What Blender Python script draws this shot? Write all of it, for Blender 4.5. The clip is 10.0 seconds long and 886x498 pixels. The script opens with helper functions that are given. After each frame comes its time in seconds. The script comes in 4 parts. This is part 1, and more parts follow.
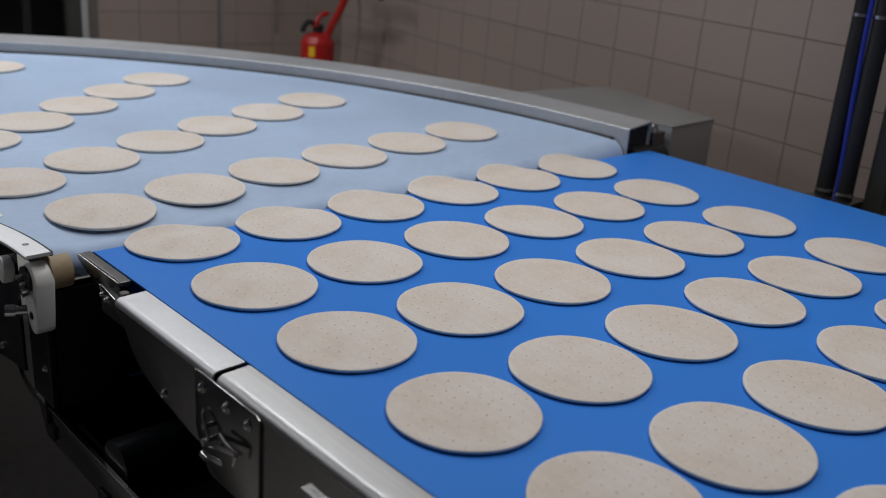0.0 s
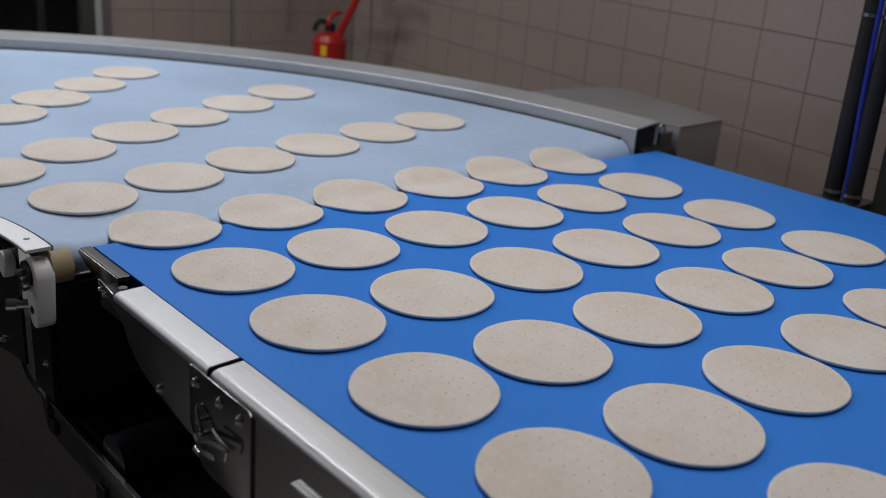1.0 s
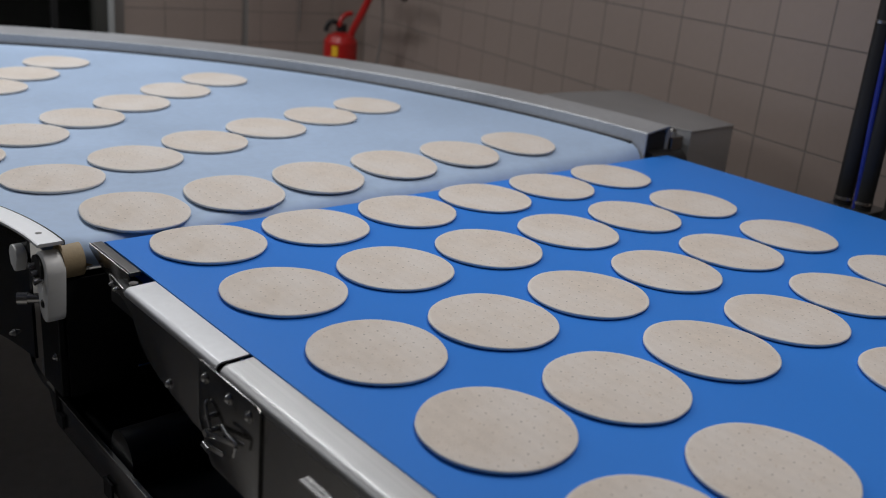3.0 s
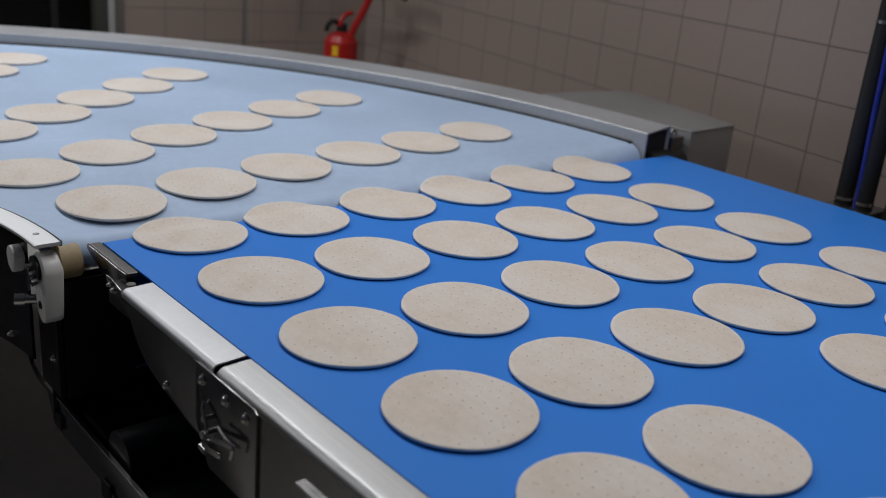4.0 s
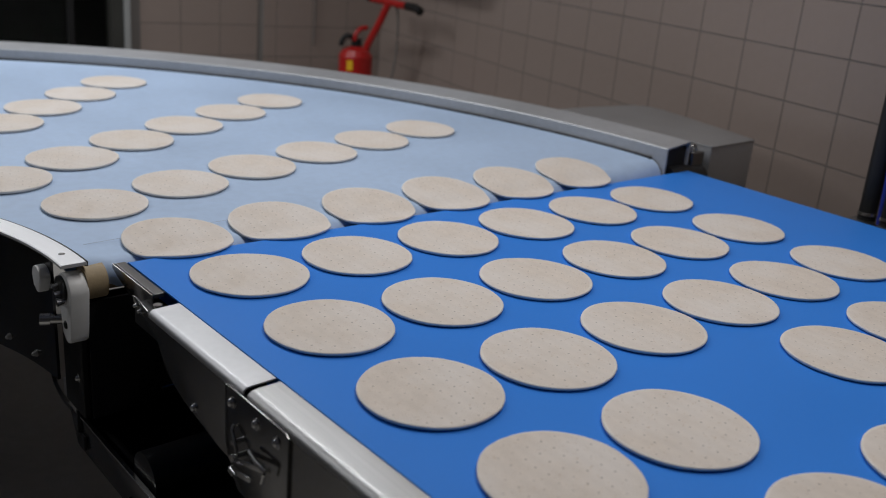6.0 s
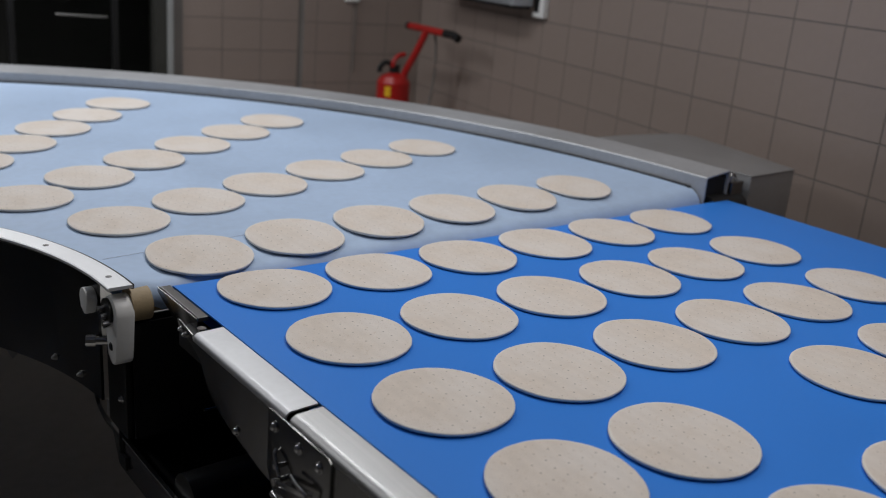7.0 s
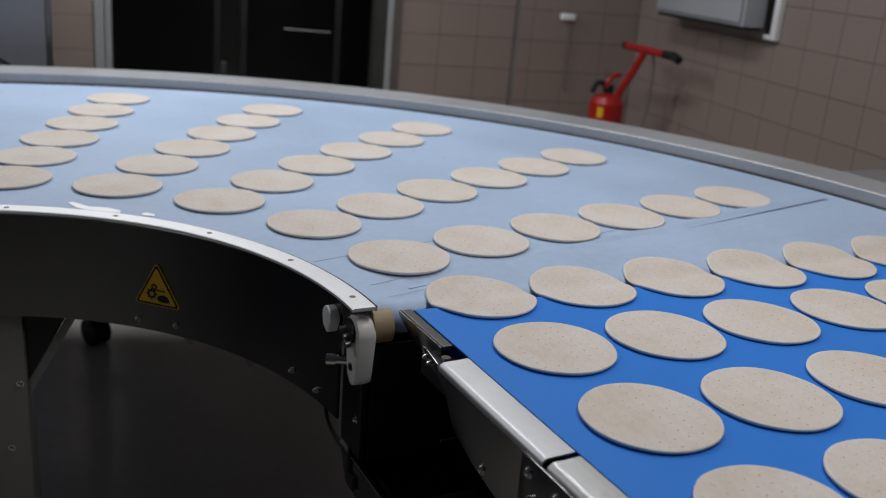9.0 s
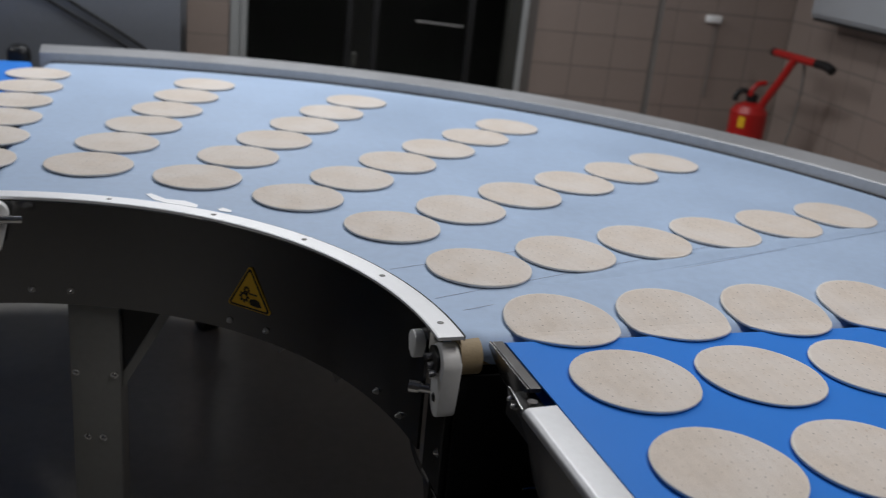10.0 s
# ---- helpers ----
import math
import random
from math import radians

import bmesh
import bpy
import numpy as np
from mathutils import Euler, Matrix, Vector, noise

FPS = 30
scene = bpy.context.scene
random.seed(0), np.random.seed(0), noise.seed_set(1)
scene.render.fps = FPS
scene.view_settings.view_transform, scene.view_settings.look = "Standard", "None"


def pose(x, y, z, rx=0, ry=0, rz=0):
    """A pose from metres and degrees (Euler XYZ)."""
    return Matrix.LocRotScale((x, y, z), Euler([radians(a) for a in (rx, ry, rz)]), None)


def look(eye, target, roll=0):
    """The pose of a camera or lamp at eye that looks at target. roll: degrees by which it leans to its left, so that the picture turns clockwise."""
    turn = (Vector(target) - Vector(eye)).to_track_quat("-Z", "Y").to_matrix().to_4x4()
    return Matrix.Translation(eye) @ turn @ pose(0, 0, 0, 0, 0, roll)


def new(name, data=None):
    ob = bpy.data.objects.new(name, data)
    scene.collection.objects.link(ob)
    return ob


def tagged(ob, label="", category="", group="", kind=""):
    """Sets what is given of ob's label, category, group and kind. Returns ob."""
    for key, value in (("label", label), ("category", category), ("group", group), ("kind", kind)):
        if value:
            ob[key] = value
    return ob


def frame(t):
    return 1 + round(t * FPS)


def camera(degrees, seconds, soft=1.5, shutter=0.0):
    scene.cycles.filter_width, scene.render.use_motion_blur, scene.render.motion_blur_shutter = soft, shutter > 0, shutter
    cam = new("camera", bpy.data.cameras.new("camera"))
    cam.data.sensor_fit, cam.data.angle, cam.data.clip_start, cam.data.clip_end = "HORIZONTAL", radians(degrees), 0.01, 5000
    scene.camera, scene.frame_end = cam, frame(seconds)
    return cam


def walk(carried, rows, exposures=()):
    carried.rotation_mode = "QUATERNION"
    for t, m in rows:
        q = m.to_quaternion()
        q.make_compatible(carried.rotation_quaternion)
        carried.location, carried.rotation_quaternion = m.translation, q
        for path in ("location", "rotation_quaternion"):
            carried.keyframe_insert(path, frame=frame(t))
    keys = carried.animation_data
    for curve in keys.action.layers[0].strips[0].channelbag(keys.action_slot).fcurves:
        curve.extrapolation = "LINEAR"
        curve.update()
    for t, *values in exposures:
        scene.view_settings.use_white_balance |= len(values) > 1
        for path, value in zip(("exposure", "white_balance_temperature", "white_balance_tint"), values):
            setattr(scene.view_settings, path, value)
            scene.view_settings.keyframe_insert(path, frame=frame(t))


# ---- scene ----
# ---- camera ----
cam = camera(49.9, 10.0, soft=1.05, shutter=0.2)
cam.data.dof.use_dof, cam.data.dof.focus_distance, cam.data.dof.aperture_fstop = True, 1.60, 3.6


def view(x, y, z, heading, rise, roll):
    """The camera's pose: heading from +y towards +x, rise above the horizon."""
    h, p = radians(heading), radians(rise)
    way = Vector((math.sin(h) * math.cos(p), math.cos(h) * math.cos(p), math.sin(p)))
    return look((x, y, z), Vector((x, y, z)) + way, roll)


walk(cam, [
    (0.0, view(-0.7577, -1.5121, 1.4972, 43.55, -19.79, 4.45)),
    (0.5, view(-0.7416, -1.5272, 1.4968, 42.98, -20.02, 4.35)),
    (1.0, view(-0.7353, -1.5297, 1.4939, 42.55, -19.83, 4.59)),
    (1.5, view(-0.7371, -1.5314, 1.4931, 42.61, -19.69, 4.78)),
    (2.0, view(-0.7422, -1.5328, 1.4910, 42.59, -19.56, 5.04)),
    (2.5, view(-0.7434, -1.5286, 1.4894, 42.28, -19.63, 5.25)),
    (4.0, view(-0.7333, -1.5260, 1.4907, 42.02, -19.74, 5.29)),
    (4.5, view(-0.7351, -1.5211, 1.4946, 42.30, -19.72, 5.41)),
    (5.0, view(-0.7408, -1.5196, 1.4929, 42.05, -19.59, 5.33)),
    (6.5, view(-0.7540, -1.4908, 1.5026, 40.70, -18.58, 4.91)),
    (7.0, view(-0.7649, -1.4942, 1.5051, 39.22, -17.82, 4.98)),
    (7.5, view(-0.7834, -1.4963, 1.5056, 36.13, -17.68, 5.02)),
    (8.0, view(-0.8035, -1.4908, 1.5063, 32.57, -17.75, 4.85)),
    (8.5, view(-0.8196, -1.4529, 1.5010, 29.04, -17.57, 4.69)),
    (9.0, view(-0.8224, -1.3682, 1.5026, 27.89, -17.85, 4.90)),
    (9.5, view(-0.7958, -1.2931, 1.5180, 27.34, -18.96, 5.23)),
    (10.0, view(-0.7198, -1.2648, 1.5232, 19.73, -19.18, 6.20)),
], exposures=[(0.0, 0.0), (10.0, 0.0)])

# ---- light ----
world = bpy.data.worlds.new("room_air")
world.use_nodes = True
world.node_tree.nodes["Background"].inputs["Color"].default_value = (0.5, 0.55, 0.6, 1)
world.node_tree.nodes["Background"].inputs["Strength"].default_value = 0.02
scene.world = world


def unseen_lamp(x, y, sx, sy, watts, turn=0.0, z=2.93, colour=(0.955, 0.975, 1.0)):
    lamp = bpy.data.lights.new("ceiling_lamp_light", "AREA")
    lamp.shape, lamp.size, lamp.size_y, lamp.energy = "RECTANGLE", sx, sy, watts
    lamp.color = colour
    ob = new("ceiling_lamp_light", lamp)
    ob.matrix_world = pose(x, y, z, 0, 0, turn)


# Unseen overhead lamps, presumed above the conveyors
unseen_lamp(0.42, 1.35, 0.3, 1.5, 21.5)
unseen_lamp(0.58, -0.75, 0.3, 1.5, 18.8, colour=(1.0, 0.972, 0.955))
# Two more added, unseen: brighten the exit end and floor under the curve
unseen_lamp(-2.3, 2.3, 0.3, 1.5, 20)
unseen_lamp(-0.4, 2.92, 0.3, 1.5, 24, 80, 2.5)


# ---- materials ----


def material(name, colour, rough=0.5, metal=0.0, vary=0.1, scale=6.0, fine=60.0, bump=0.0, bump_scale=200.0, stretch=(1, 1, 1), spec=0.5):
    """A surface with broad and fine variation of its colour and roughness, and a fine relief."""
    m = bpy.data.materials.new(name)
    m.use_nodes = True
    nt = m.node_tree
    b = nt.nodes["Principled BSDF"]
    b.inputs["Metallic"].default_value = metal
    b.inputs["Specular IOR Level"].default_value = spec
    co = nt.nodes.new("ShaderNodeTexCoord")
    mp = nt.nodes.new("ShaderNodeMapping")
    mp.inputs["Scale"].default_value = stretch
    nt.links.new(co.outputs["Object"], mp.inputs["Vector"])

    def noise_at(s, detail):
        n = nt.nodes.new("ShaderNodeTexNoise")
        n.inputs["Scale"].default_value, n.inputs["Detail"].default_value = s, detail
        nt.links.new(mp.outputs["Vector"], n.inputs["Vector"])
        return n.outputs["Fac"]

    big, small = noise_at(scale, 4), noise_at(fine, 3)
    add = nt.nodes.new("ShaderNodeMath")
    add.operation = "MULTIPLY_ADD"
    nt.links.new(small, add.inputs[0])
    add.inputs[1].default_value = 0.5
    nt.links.new(big, add.inputs[2])
    ramp = nt.nodes.new("ShaderNodeMapRange")
    ramp.inputs["From Min"].default_value, ramp.inputs["From Max"].default_value = 0.45, 1.05
    ramp.inputs["To Min"].default_value, ramp.inputs["To Max"].default_value = 1 - vary, 1 + vary
    nt.links.new(add.outputs[0], ramp.inputs["Value"])
    mul = nt.nodes.new("ShaderNodeVectorMath")
    mul.operation = "SCALE"
    mul.inputs[0].default_value = colour
    nt.links.new(ramp.outputs["Result"], mul.inputs["Scale"])
    nt.links.new(mul.outputs["Vector"], b.inputs["Base Color"])
    rr = nt.nodes.new("ShaderNodeMath")
    rr.operation, rr.use_clamp = "MULTIPLY", True
    rr.inputs[1].default_value = rough
    nt.links.new(ramp.outputs["Result"], rr.inputs[0])
    nt.links.new(rr.outputs[0], b.inputs["Roughness"])
    if bump:
        bp = nt.nodes.new("ShaderNodeBump")
        bp.inputs["Strength"].default_value, bp.inputs["Distance"].default_value = bump, 0.002
        nt.links.new(noise_at(bump_scale, 3), bp.inputs["Height"])
        nt.links.new(bp.outputs["Normal"], b.inputs["Normal"])
    return m


def dough_material():
    """Pale dough with flour, faint toasted blotches and rows of docking holes."""
    m = material("dough", (0.722, 0.642, 0.568), 0.85, 0, 0.06, 30, 160, 0.5, 420, spec=0.2)
    nt = m.node_tree
    b = nt.nodes["Principled BSDF"]
    was = b.inputs["Base Color"].links[0].from_socket
    co = next(n for n in nt.nodes if n.type == "TEX_COORD")
    sep = nt.nodes.new("ShaderNodeSeparateXYZ")
    nt.links.new(co.outputs["Object"], sep.inputs[0])

    def maths(op, a, c=None):
        n = nt.nodes.new("ShaderNodeMath")
        n.operation = op
        for k, v in enumerate((a, c)):
            if v is None:
                continue
            if isinstance(v, (int, float)):
                n.inputs[k].default_value = v
            else:
                nt.links.new(v, n.inputs[k])
        return n.outputs[0]

    gx, gy = maths("MULTIPLY", sep.outputs["X"], 1 / 0.024), maths("MULTIPLY", sep.outputs["Y"], 1 / 0.019)
    shift = maths("MULTIPLY", maths("MODULO", maths("ADD", maths("FLOOR", gy), 40.0), 2.0), 0.12)
    fx = maths("SUBTRACT", maths("FRACT", maths("ADD", maths("ADD", gx, shift), 40.0)), 0.5)
    fy = maths("SUBTRACT", maths("FRACT", maths("ADD", gy, 40.0)), 0.5)
    fx, fy = maths("MULTIPLY", fx, 0.024), maths("MULTIPLY", fy, 0.019)
    d = maths("SQRT", maths("ADD", maths("MULTIPLY", fx, fx), maths("MULTIPLY", fy, fy)))
    hole = nt.nodes.new("ShaderNodeMapRange")
    hole.inputs["From Min"].default_value, hole.inputs["From Max"].default_value = 0.0008, 0.0020
    hole.inputs["To Min"].default_value, hole.inputs["To Max"].default_value = 0.48, 1.0
    nt.links.new(d, hole.inputs["Value"])
    # flour lying on the crust
    n = nt.nodes.new("ShaderNodeTexNoise")
    n.inputs["Scale"].default_value, n.inputs["Detail"].default_value = 9, 6
    n.noise_dimensions = "4D"
    at = nt.nodes.new("ShaderNodeAttribute")
    at.attribute_name = "batch"
    nt.links.new(at.outputs["Fac"], n.inputs["W"])
    nt.links.new(co.outputs["Object"], n.inputs["Vector"])
    fl = nt.nodes.new("ShaderNodeMapRange")
    fl.inputs["From Min"].default_value, fl.inputs["From Max"].default_value = 0.42, 0.66
    nt.links.new(n.outputs["Fac"], fl.inputs["Value"])
    mix = nt.nodes.new("ShaderNodeMix")
    mix.data_type = "RGBA"
    nt.links.new(fl.outputs["Result"], mix.inputs["Factor"])
    nt.links.new(was, mix.inputs[6])
    mix.inputs[7].default_value = (0.768, 0.709, 0.658, 1)
    # small brown flecks of bran
    fleck = nt.nodes.new("ShaderNodeTexNoise")
    fleck.inputs["Scale"].default_value, fleck.inputs["Detail"].default_value = 230, 2
    fleck.noise_dimensions = "4D"
    nt.links.new(at.outputs["Fac"], fleck.inputs["W"])
    nt.links.new(co.outputs["Object"], fleck.inputs["Vector"])
    cut = nt.nodes.new("ShaderNodeMapRange")
    cut.inputs["From Min"].default_value, cut.inputs["From Max"].default_value = 0.62, 0.76
    cut.inputs["To Max"].default_value = 0.55
    nt.links.new(fleck.outputs["Fac"], cut.inputs["Value"])
    bran = nt.nodes.new("ShaderNodeMix")
    bran.data_type = "RGBA"
    nt.links.new(cut.outputs["Result"], bran.inputs["Factor"])
    nt.links.new(mix.outputs[2], bran.inputs[6])
    bran.inputs[7].default_value = (0.50, 0.37, 0.25, 1)
    mix = bran
    # floury cut edge
    rad = maths("SQRT", maths("ADD", maths("MULTIPLY", sep.outputs["X"], sep.outputs["X"]), maths("MULTIPLY", sep.outputs["Y"], sep.outputs["Y"])))
    rim = nt.nodes.new("ShaderNodeMapRange")
    rim.inputs["From Min"].default_value, rim.inputs["From Max"].default_value = 0.0955, 0.0985
    rim.inputs["To Max"].default_value = 0.55
    nt.links.new(rad, rim.inputs["Value"])
    edge = nt.nodes.new("ShaderNodeMix")
    edge.data_type = "RGBA"
    nt.links.new(rim.outputs["Result"], edge.inputs["Factor"])
    nt.links.new(mix.outputs[2], edge.inputs[6])
    edge.inputs[7].default_value = (0.85, 0.82, 0.78, 1)
    mix = edge
    band = nt.nodes.new("ShaderNodeMapRange")
    band.inputs["To Min"].default_value, band.inputs["To Max"].default_value = 0.98, 1.02
    nt.links.new(maths("ABSOLUTE", maths("SUBTRACT", maths("FRACT", maths("ADD", gx, 40.5)), 0.5)), band.inputs["Value"])
    band.inputs["From Max"].default_value = 0.5
    tone = nt.nodes.new("ShaderNodeVectorMath")
    tone.operation = "SCALE"
    nt.links.new(mix.outputs[2], tone.inputs[0])
    nt.links.new(band.outputs["Result"], tone.inputs["Scale"])
    sc = nt.nodes.new("ShaderNodeVectorMath")
    sc.operation = "SCALE"
    nt.links.new(tone.outputs["Vector"], sc.inputs[0])
    # the holes fade in places and stop short of the edge
    fade = nt.nodes.new("ShaderNodeTexNoise")
    fade.inputs["Scale"].default_value, fade.inputs["Detail"].default_value = 22, 2
    fade.noise_dimensions = "4D"
    nt.links.new(at.outputs["Fac"], fade.inputs["W"])
    nt.links.new(co.outputs["Object"], fade.inputs["Vector"])
    deep = nt.nodes.new("ShaderNodeMapRange")
    deep.inputs["From Min"].default_value, deep.inputs["From Max"].default_value = 0.40, 0.60
    deep.inputs["To Min"].default_value, deep.inputs["To Max"].default_value = 0.25, 1.0
    nt.links.new(fade.outputs["Fac"], deep.inputs["Value"])
    inner = nt.nodes.new("ShaderNodeMapRange")
    inner.inputs["From Min"].default_value, inner.inputs["From Max"].default_value = 0.089, 0.092
    inner.inputs["To Min"].default_value, inner.inputs["To Max"].default_value = 1.0, 0.0
    nt.links.new(rad, inner.inputs["Value"])
    depth = maths("MULTIPLY", maths("MULTIPLY", maths("SUBTRACT", 1.0, hole.outputs["Result"]), deep.outputs["Result"]), inner.outputs["Result"])
    nt.links.new(maths("SUBTRACT", 1.0, depth), sc.inputs["Scale"])
    nt.links.new(sc.outputs["Vector"], b.inputs["Base Color"])
    return m


DOUGH = dough_material()
BLUE = material("blue_belt", (0.038, 0.240, 0.80), 0.45, 0, 0.05, 3, 240, 0.15, 900, spec=0.3)
PALE = material("pale_blue_belt", (0.44, 0.565, 0.76), 0.55, 0, 0.12, 2.2, 45, 0.2, 700)
STEEL = material("brushed_steel", (0.47, 0.465, 0.46), 0.40, 1, 0.10, 5, 90, 0.12, 60, (60, 1, 60))
PLATE = material("matt_steel", (0.60, 0.60, 0.61), 0.46, 0.85, 0.08, 6, 90, 0.12, 160)
HOUSING = material("housing_steel", (0.38, 0.38, 0.385), 0.45, 0.65, 0.10, 4, 80, 0.1, 150)
# Base colour kept dark for the dark surroundings that polished sides mirror
INOX = material("polished_steel_darkened", (0.27, 0.265, 0.262), 0.22, 1, 0.10, 4, 60, 0.04, 90)
# Darker copy of the steel, with shade put into its base colour
SHADEDSTEEL = material("shaded_steel", (0.22, 0.215, 0.21), 0.35, 1, 0.15, 5, 60, 0.1, 120)
BOLT = material("bolt_steel", (0.62, 0.61, 0.60), 0.22, 1, 0.08, 30, 200)
# Black of plastic parts, also used to fill gaps and openings with shade
BLACK = material("black_plastic_and_shade", (0.016, 0.016, 0.0165), 0.40, 0, 0.2, 8, 90, spec=0.3)
WHITE = material("white_plastic", (0.90, 0.90, 0.89), 0.4, 0, 0.05, 12, 120)
# Near-white colour stands in for lamp glare on the strip; also the worn patch
STRIP = material("white_glare_and_wear", (0.95, 0.955, 0.97), 0.40, 0.45, 0.03, 9, 120)
TAN = material("tan_roller_rubber", (0.36, 0.275, 0.165), 0.6, 0, 0.15, 20, 150, 0.2, 300)
SEAM = material("seam_grey", (0.37, 0.40, 0.49), 0.7, 0, 0.2, 20, 150)
YELLOW = material("warning_yellow", (0.80, 0.47, 0.02), 0.4, 0, 0.06, 20, 200)
RED = material("red_enamel", (0.40, 0.014, 0.012), 0.3, 0, 0.08, 10, 120)
TILE = material("beige_wall_tile", (0.288, 0.231, 0.203), 0.36, 0, 0.06, 1.5, 45, 0.05, 60)
GROUT = material("grey_grout", (0.155, 0.140, 0.130), 0.9, 0, 0.15, 6, 200, 0.3, 300)
FLOORING = material("grey_floor_coating", (0.50, 0.48, 0.445), 0.22, 0, 0.14, 1.2, 30, 0.12, 90)
GUIDESTEEL = material("satin_guide_steel", (0.42, 0.425, 0.44), 0.42, 0.30, 0.16, 3, 60, 0.15, 120)
LEGSTEEL = material("leg_steel", (0.27, 0.27, 0.26), 0.5, 0.5, 0.12, 4, 70, 0.15, 150)
# Base colour darkened in place of a dark room mirrored in the guard
GUARDSTEEL = material("guard_steel_dark_mirror", (0.125, 0.123, 0.123), 0.22, 1, 0.10, 4, 60, 0.04, 90)
PLASTER = material("grey_plaster", (0.24, 0.235, 0.23), 0.9, 0, 0.08, 1.5, 60, 0.2, 200)
CABGREY = material("cabinet_grey_paint", (0.42, 0.44, 0.47), 0.45, 0, 0.05, 3, 120)
MACHINE = material("machine_grey_paint", (0.20, 0.215, 0.245), 0.45, 0, 0.10, 2, 80)
# Near-black base colour stands for lack of light behind the door
UNLIT = material("blackened_for_unlit_room", (0.03, 0.03, 0.028), 0.8, 0, 0.3, 2, 30)
FRAMEPALE = material("pale_frame_aluminium", (0.40, 0.41, 0.41), 0.45, 0.3, 0.08, 6, 90)
FRAMEDARK = material("dark_frame_aluminium", (0.045, 0.045, 0.04), 0.5, 0.2, 0.12, 6, 90)
CABLEBLUE = material("blue_hose", (0.012, 0.025, 0.24), 0.35, 0, 0.08, 20, 120)
GLASS = bpy.data.materials.new("dark_glass")
GLASS.use_nodes = True
GLASS.node_tree.nodes["Principled BSDF"].inputs["Transmission Weight"].default_value = 1.0
GLASS.node_tree.nodes["Principled BSDF"].inputs["Base Color"].default_value = (0.5, 0.52, 0.5, 1)
GLASS.node_tree.nodes["Principled BSDF"].inputs["Roughness"].default_value = 0.02
GLASS.node_tree.nodes["Principled BSDF"].inputs["IOR"].default_value = 1.05

# ---- mesh helpers ----


def ease(a, b, x):
    s = min(max((x - a) / (b - a), 0), 1)
    return s * s * (3 - 2 * s)


def part(name, bm, mat, parent=None, label="", smooth=False):
    """Links a bmesh as one mesh object, under a thing or a part."""
    me = bpy.data.meshes.new(name)
    bmesh.ops.recalc_face_normals(bm, faces=bm.faces)
    bm.to_mesh(me)
    bm.free()
    if smooth:
        me.polygons.foreach_set("use_smooth", [True] * len(me.polygons))
        me.set_sharp_from_angle(angle=radians(35))
    me.materials.append(mat)
    ob = new(name, me)
    if parent:
        ob.parent = parent
    return tagged(ob, label)


def thing(name, label, category, group="", kind="", at=None):
    ob = new(name)
    ob.empty_display_size = 0.05
    if at is not None:
        ob.matrix_basis = at
    return tagged(ob, label, category, group, kind)


def box(bm, x0, x1, y0, y1, z0, z1, bevel=0.0, seg=2, m=None):
    r = bmesh.ops.create_cube(bm, size=1.0)
    vs = r["verts"]
    for v in vs:
        v.co = Vector(((x0 + x1) / 2 + v.co.x * (x1 - x0), (y0 + y1) / 2 + v.co.y * (y1 - y0), (z0 + z1) / 2 + v.co.z * (z1 - z0)))
    if bevel:
        es = list({e for v in vs for e in v.link_edges})
        out = bmesh.ops.bevel(bm, geom=es, offset=bevel, segments=seg, profile=0.5, affect="EDGES")
        vs = list({v for f in out["faces"] for v in f.verts} | {v for v in vs if v.is_valid})
    if m is not None:
        bmesh.ops.transform(bm, matrix=m, verts=vs)
    return bm


def B(*a, **k):
    return box(bmesh.new(), *a, **k)


def rod(bm, p, q, r, r2=None, n=20, caps=True):
    p, q = Vector(p), Vector(q)
    d = q - p
    m = Matrix.Translation((p + q) / 2) @ d.to_track_quat("Z", "Y").to_matrix().to_4x4()
    bmesh.ops.create_cone(bm, cap_ends=caps, segments=n, radius1=r, radius2=r if r2 is None else r2, depth=d.length, matrix=m)
    return bm


def R(p, q, r, r2=None, n=20):
    return rod(bmesh.new(), p, q, r, r2, n)


def bolt(bm, p, way, r=0.006, h=0.004):
    """A domed bolt head on a washer, looking along way."""
    p, way = Vector(p), Vector(way).normalized()
    rod(bm, p, p + way * h * 0.3, r * 1.35, n=16)
    rod(bm, p + way * h * 0.3, p + way * h, r, r * 0.8, n=12)
    rod(bm, p + way * h, p + way * h * 1.35, r * 0.8, r * 0.35, n=12)
    return bm


def slab(bm, outline, axis, a, b, bevel=0.0):
    """A plate with that outline, in the two axes other than axis, from a to b along axis."""
    def at(u, v, w):
        return {"x": (w, u, v), "y": (u, w, v), "z": (u, v, w)}[axis]
    lo = [bm.verts.new(at(u, v, a)) for u, v in outline]
    hi = [bm.verts.new(at(u, v, b)) for u, v in outline]
    n = len(outline)
    bm.faces.new(lo), bm.faces.new(hi[::-1])
    for k in range(n):
        bm.faces.new((lo[k], hi[k], hi[(k + 1) % n], lo[(k + 1) % n]))
    if bevel:
        es = [e for e in bm.edges if all(v in lo for v in e.verts) or all(v in hi for v in e.verts)]
        bmesh.ops.bevel(bm, geom=es, offset=bevel, segments=2, profile=0.5, affect="EDGES")
    return bm


